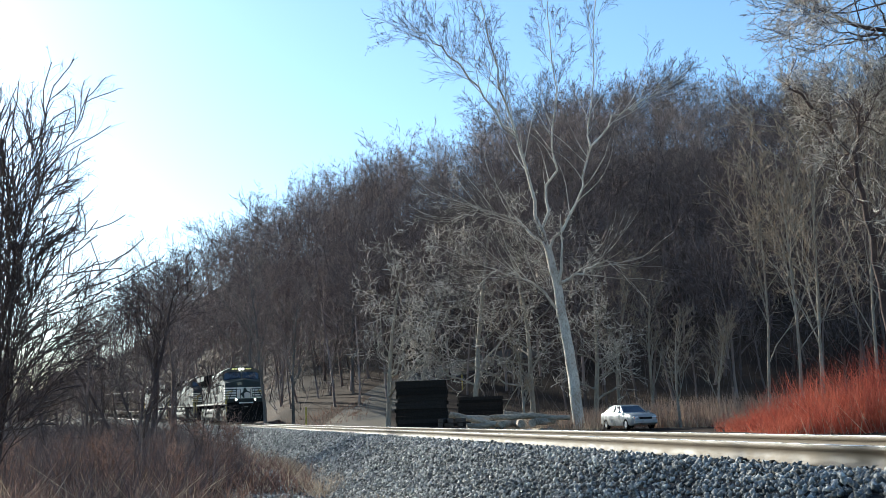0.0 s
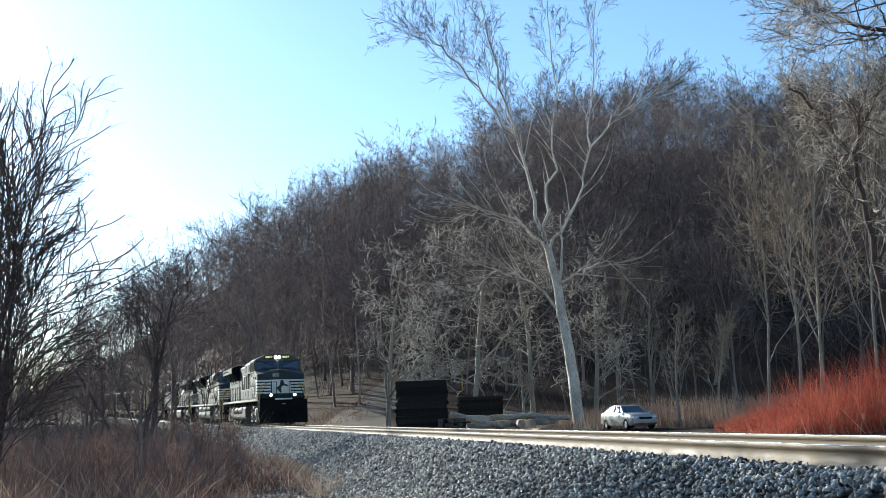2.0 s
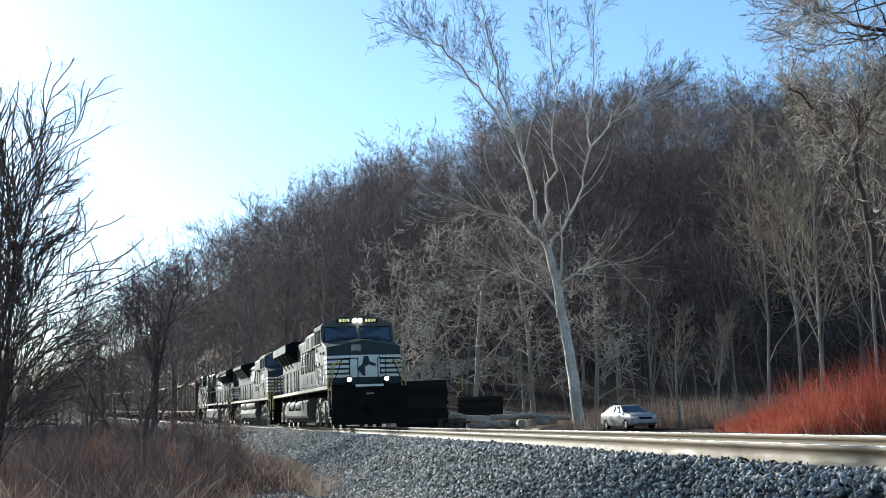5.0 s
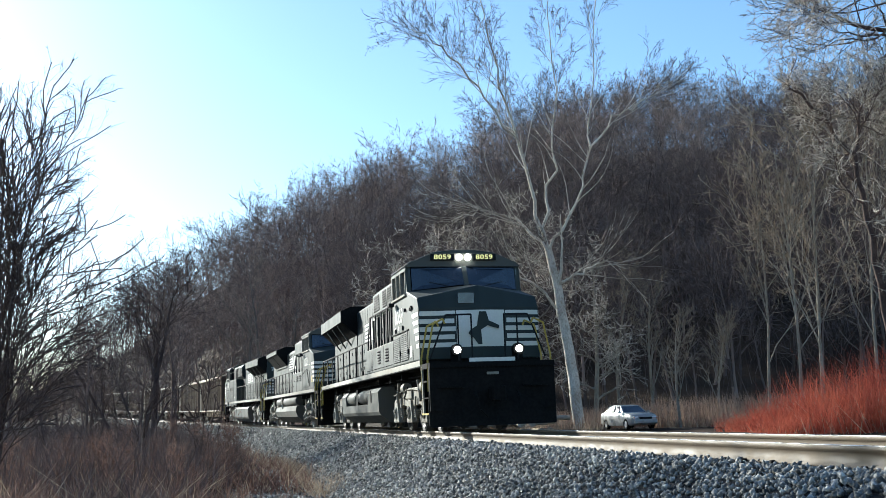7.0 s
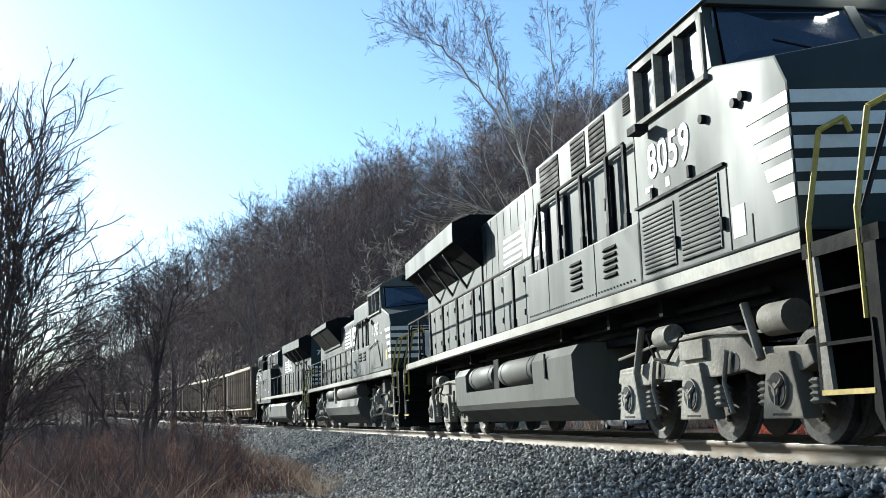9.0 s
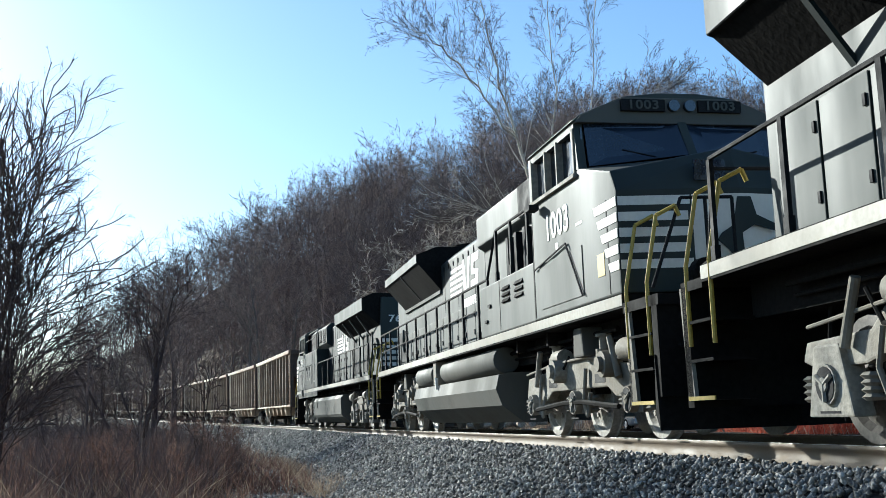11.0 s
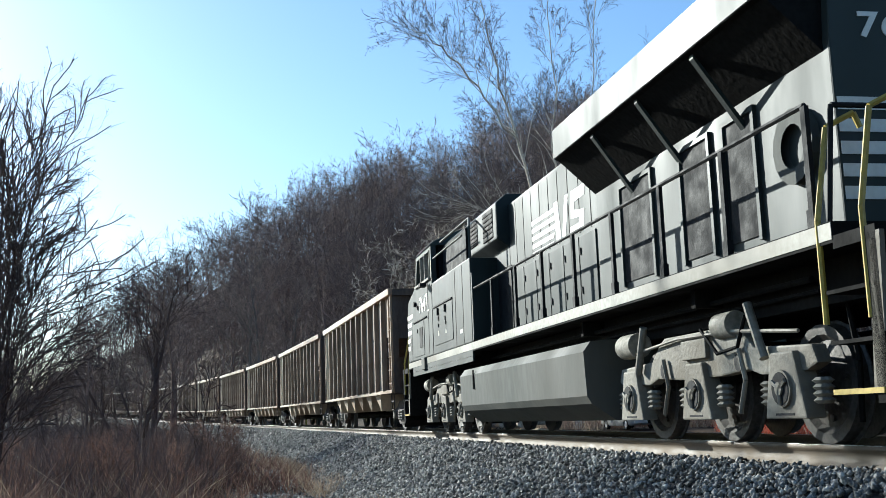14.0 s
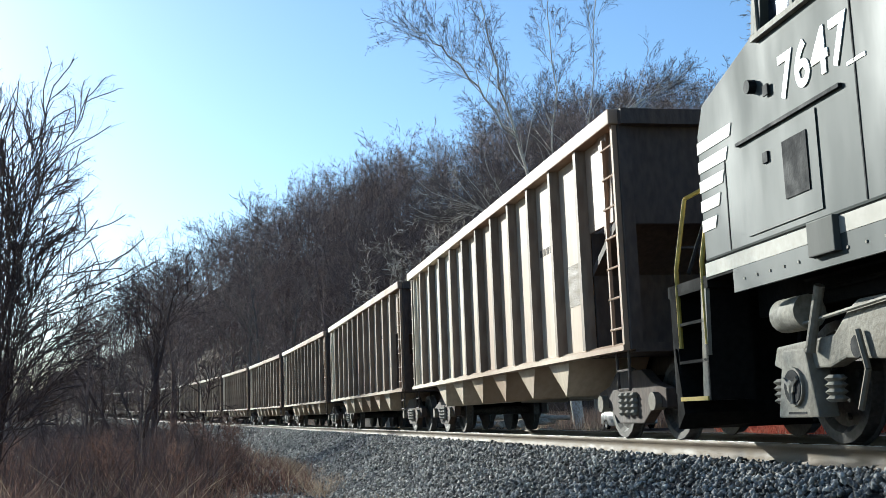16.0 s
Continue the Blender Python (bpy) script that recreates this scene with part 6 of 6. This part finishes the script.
for i in range(46):
    col, row = i % 9, i // 9
    if row * 1.6 > col + 1.5:
        continue
    o = new("tie", old_tie)
    o.parent, o.location, o.rotation_euler = heap, (-0.9 + col * 0.26 + rng.normal() * 0.04, -1.0 + rng.normal() * 0.12, 0.12 + row * 0.22), (rng.normal() * 0.06, 0, 1.5708 + rng.normal() * 0.08)
for i in range(9):
    o = new("tie", old_tie)
    o.parent, o.location, o.rotation_euler = heap, (-2.4 + 0.24 * (i % 3) + rng.normal() * 0.03, -0.9 + rng.normal() * 0.1, 0.12 + (i // 3) * 0.22), (0, 0, 1.5708 + rng.normal() * 0.08)
tagged(heap, "loose heap of weathered ties with ends showing", "tie heap")


def log(x, y, z, length, r, turn, tilt):
    rng = np.random.default_rng(int(x * 100) + 77)
    s, n, m = Shape(), 12, 7
    v = []
    for i in range(m):
        k = r * (1 - 0.12 * i / m) * (1 + rng.normal() * 0.03)
        dy, dz = rng.normal() * 0.02, rng.normal() * 0.02
        v += [(length * (i / (m - 1) - 0.5), dy + k * math.cos(6.28319 * j / n), dz + k * math.sin(6.28319 * j / n)) for j in range(n)]
    s.add(v, [(i * n + j, i * n + (j + 1) % n, (i + 1) * n + (j + 1) % n, (i + 1) * n + j) for i in range(m - 1) for j in range(n)] + [tuple(range(n)), tuple(range((m - 1) * n, m * n))])
    o = part("log", s, M_LOG, smooth=True)
    o.matrix_basis = pose(x, y, z, 0, tilt, turn)
    tagged(o, "pale cut log lying in a heap by the ties", "log", group="heap of cut logs")


for x, y, z, length, r, turn, tilt in ((1.3, 60.0, -0.42, 2.6, 0.17, -12, 13), (2.6, 60.6, -0.72, 2.8, 0.20, 8, 0), (3.4, 60.2, -0.36, 2.4, 0.16, -5, -3), (4.3, 60.8, -0.34, 2.6, 0.17, 4, 4),
                                    (2.2, 61.2, -0.40, 3.0, 0.17, 3, 2), (4.6, 60.1, -0.72, 2.2, 0.2, 80, 0), (3.7, 59.8, -0.74, 2.0, 0.2, 96, 0), (5.2, 60.6, -0.7, 2.4, 0.2, 60, 0), (5.6, 61.2, -0.45, 2.2, 0.15, -8, 6), (3.1, 59.7, -0.72, 2.0, 0.2, 75, 0), (1.7, 59.6, -0.78, 1.6, 0.15, 15, 0)):
    log(x, y, z + 0.5, length, r, turn, tilt)
for i in range(7):
    log(1.0 + 0.75 * i, 60.4 + 0.5 * (i % 2), -0.72, 2.4, 0.2, 85 + 9 * (i % 3), 0)


def marker_post(x, y, h):
    post = new("marker_post")
    post.location = (x, y, float(ground_height(x, y)) - 0.1)
    part("post", Shape().box(-0.06, 0.06, -0.03, 0.03, 0, h), M_YELLOW, post, "", 0.01)
    part("cap", Shape().cyl((0, 0, h), (0, 0, h + 0.06), 0.07, 10), M_YELLOW, post)
    tagged(post, "slim yellow marker post in the grass", "post", group="yellow marker posts")


marker_post(-9.6, 74.0, 1.75)
marker_post(1.3, 100.0, 1.4)
for i, (x, y) in enumerate(((0.2, 106.0), (2.6, 107.4), (5.0, 108.6))):
    bar = new("barrier")
    bar.location = (x, y, float(ground_height(x, y)))
    bar.rotation_euler = (0, 0, 0.5)
    part("block", Shape().prism([(-0.3, 0), (0.3, 0), (0.28, 0.1), (0.12, 0.35), (0.1, 0.8), (-0.1, 0.8), (-0.12, 0.35), (-0.28, 0.1)], "x", -1.25, 1.25), M_LOG, bar, "", 0.02)
    tagged(bar, "pale concrete barrier block beside the lane", "barrier", group="barriers along the lane")


def sedan():
    car = new("car")
    half = [(-0.87, 0.3), (-0.87, 0.62), (-0.82, 0.86), (-0.78, 0.9), (0.78, 0.9), (0.82, 0.86), (0.87, 0.62), (0.87, 0.3), (0.78, 0.2), (-0.78, 0.2)]
    body = Shape()
    v, n = [], len(half)
    for x, wy, top, low in ((-2.3, 0.80, 0.86, 0.36), (-2.2, 0.94, 0.98, 0.24), (-1.3, 1.0, 1.03, 0.2), (0.8, 1.0, 1.0, 0.2), (1.7, 0.98, 0.92, 0.22), (2.15, 0.92, 0.82, 0.26), (2.32, 0.76, 0.66, 0.36)):
        v += [(x, a * wy, low + (b - 0.2) / 0.7 * (top - low)) for a, b in half]
    body.add(v, [(i * n + j, i * n + (j + 1) % n, (i + 1) * n + (j + 1) % n, (i + 1) * n + j) for i in range(6) for j in range(n)] + [tuple(range(n)), tuple(range(6 * n, 7 * n))])
    part("body", body, M_SILVER, car, "", 0.0, smooth=True)
    cabin = Shape()
    cabin.add([(-1.75, -0.74, 0.97), (0.95, -0.74, 0.95), (0.25, -0.58, 1.36), (-1.15, -0.58, 1.36), (-1.75, 0.74, 0.97), (0.95, 0.74, 0.95), (0.25, 0.58, 1.36), (-1.15, 0.58, 1.36)],
              [(0, 1, 2, 3), (7, 6, 5, 4), (1, 5, 6, 2), (0, 3, 7, 4), (0, 4, 5, 1), (3, 2, 6, 7)])
    part("window_glass", cabin, M_GLASS, car, "tinted window glass")
    part("roof", Shape().prism([(-1.2, 1.345), (0.3, 1.345), (0.15, 1.41), (-0.45, 1.44), (-1.05, 1.41)], "y", -0.58, 0.58), M_SILVER, car, "", 0.03)
    for k in (-1, 1):
        for a, b in (((0.93, 0.75, 0.96), (0.25, 0.59, 1.37)), ((-1.73, 0.75, 0.98), (-1.15, 0.59, 1.37)), ((-0.4, 0.75, 0.97), (-0.45, 0.59, 1.37))):
            part("pillar", Shape().cyl((a[0], k * a[1], a[2]), (b[0], k * b[1], b[2]), 0.04, 8), M_SILVER, car)
        part("headlight", Shape().box(2.12, 2.3, min(k * 0.45, k * 0.76), max(k * 0.45, k * 0.76), 0.6, 0.74), M_CHROME, car, "", 0.03)
        part("mirror", Shape().box(0.72, 0.86, min(k * 0.88, k * 1.03), max(k * 0.88, k * 1.03), 0.95, 1.08), M_SILVER, car, "", 0.03)
        for x in (-1.38, 1.4):
            wheel = part("wheel", Shape().lathe_y([(0.0, k * 0.86), (0.2, k * 0.86), (0.21, k * 0.84), (0.2, k * 0.7)], 18), M_CHROME, car, "", 0, (x, 0, 0.31))
            part("tyre", Shape().lathe_y([(0.2, k * 0.87), (0.29, k * 0.88), (0.31, k * 0.85), (0.31, k * 0.69), (0.2, k * 0.68)], 20), M_UNDER, wheel)
    part("grille", Shape().box(2.24, 2.33, -0.4, 0.4, 0.58, 0.7), M_DARK, car)
    part("bumper", Shape().box(2.22, 2.38, -0.72, 0.72, 0.34, 0.52), M_SILVER, car, "", 0.04)
    x, y = 10.75, 66.2
    car.matrix_basis = pose(x, y, float(ground_height(x, y)) + 0.02, 0, 0, -90 + 16)
    tagged(car, "parked silver sedan facing the track on dry ground", "car")


sedan()


# ---- what moves ----
def front_at(t):
    return 8.967 * (t - 7.0) - 0.0142 * (t - 7.0) ** 2


def ride(s, half, way):
    """The pose of a vehicle whose trucks stand half a span before and behind s."""
    a, b = on_track(np.array(s - half))[0], on_track(np.array(s + half))[0]
    d = (b - a) * way
    return Matrix.Translation(Vector((a + b) / 2)) @ pose(0, 0, 0, 0, -math.degrees(math.atan2(d[2], math.hypot(d[0], d[1]))), math.degrees(math.atan2(d[1], d[0])))


def motions():
    back = 0.0
    for unit, length, way in UNITS:
        walk(unit, [(t, ride(front_at(t) - back - length / 2, length * 0.3, way)) for t in [k * 0.5 for k in range(33)]])
        back += length
    for wheel, radius, way in ROLLING:
        place = wheel.location.copy()
        walk(wheel, [(k / 15, Matrix.Translation(place) @ Matrix.Rotation(way * front_at(k / 15) / radius, 4, "Y")) for k in range(241)])


motions()
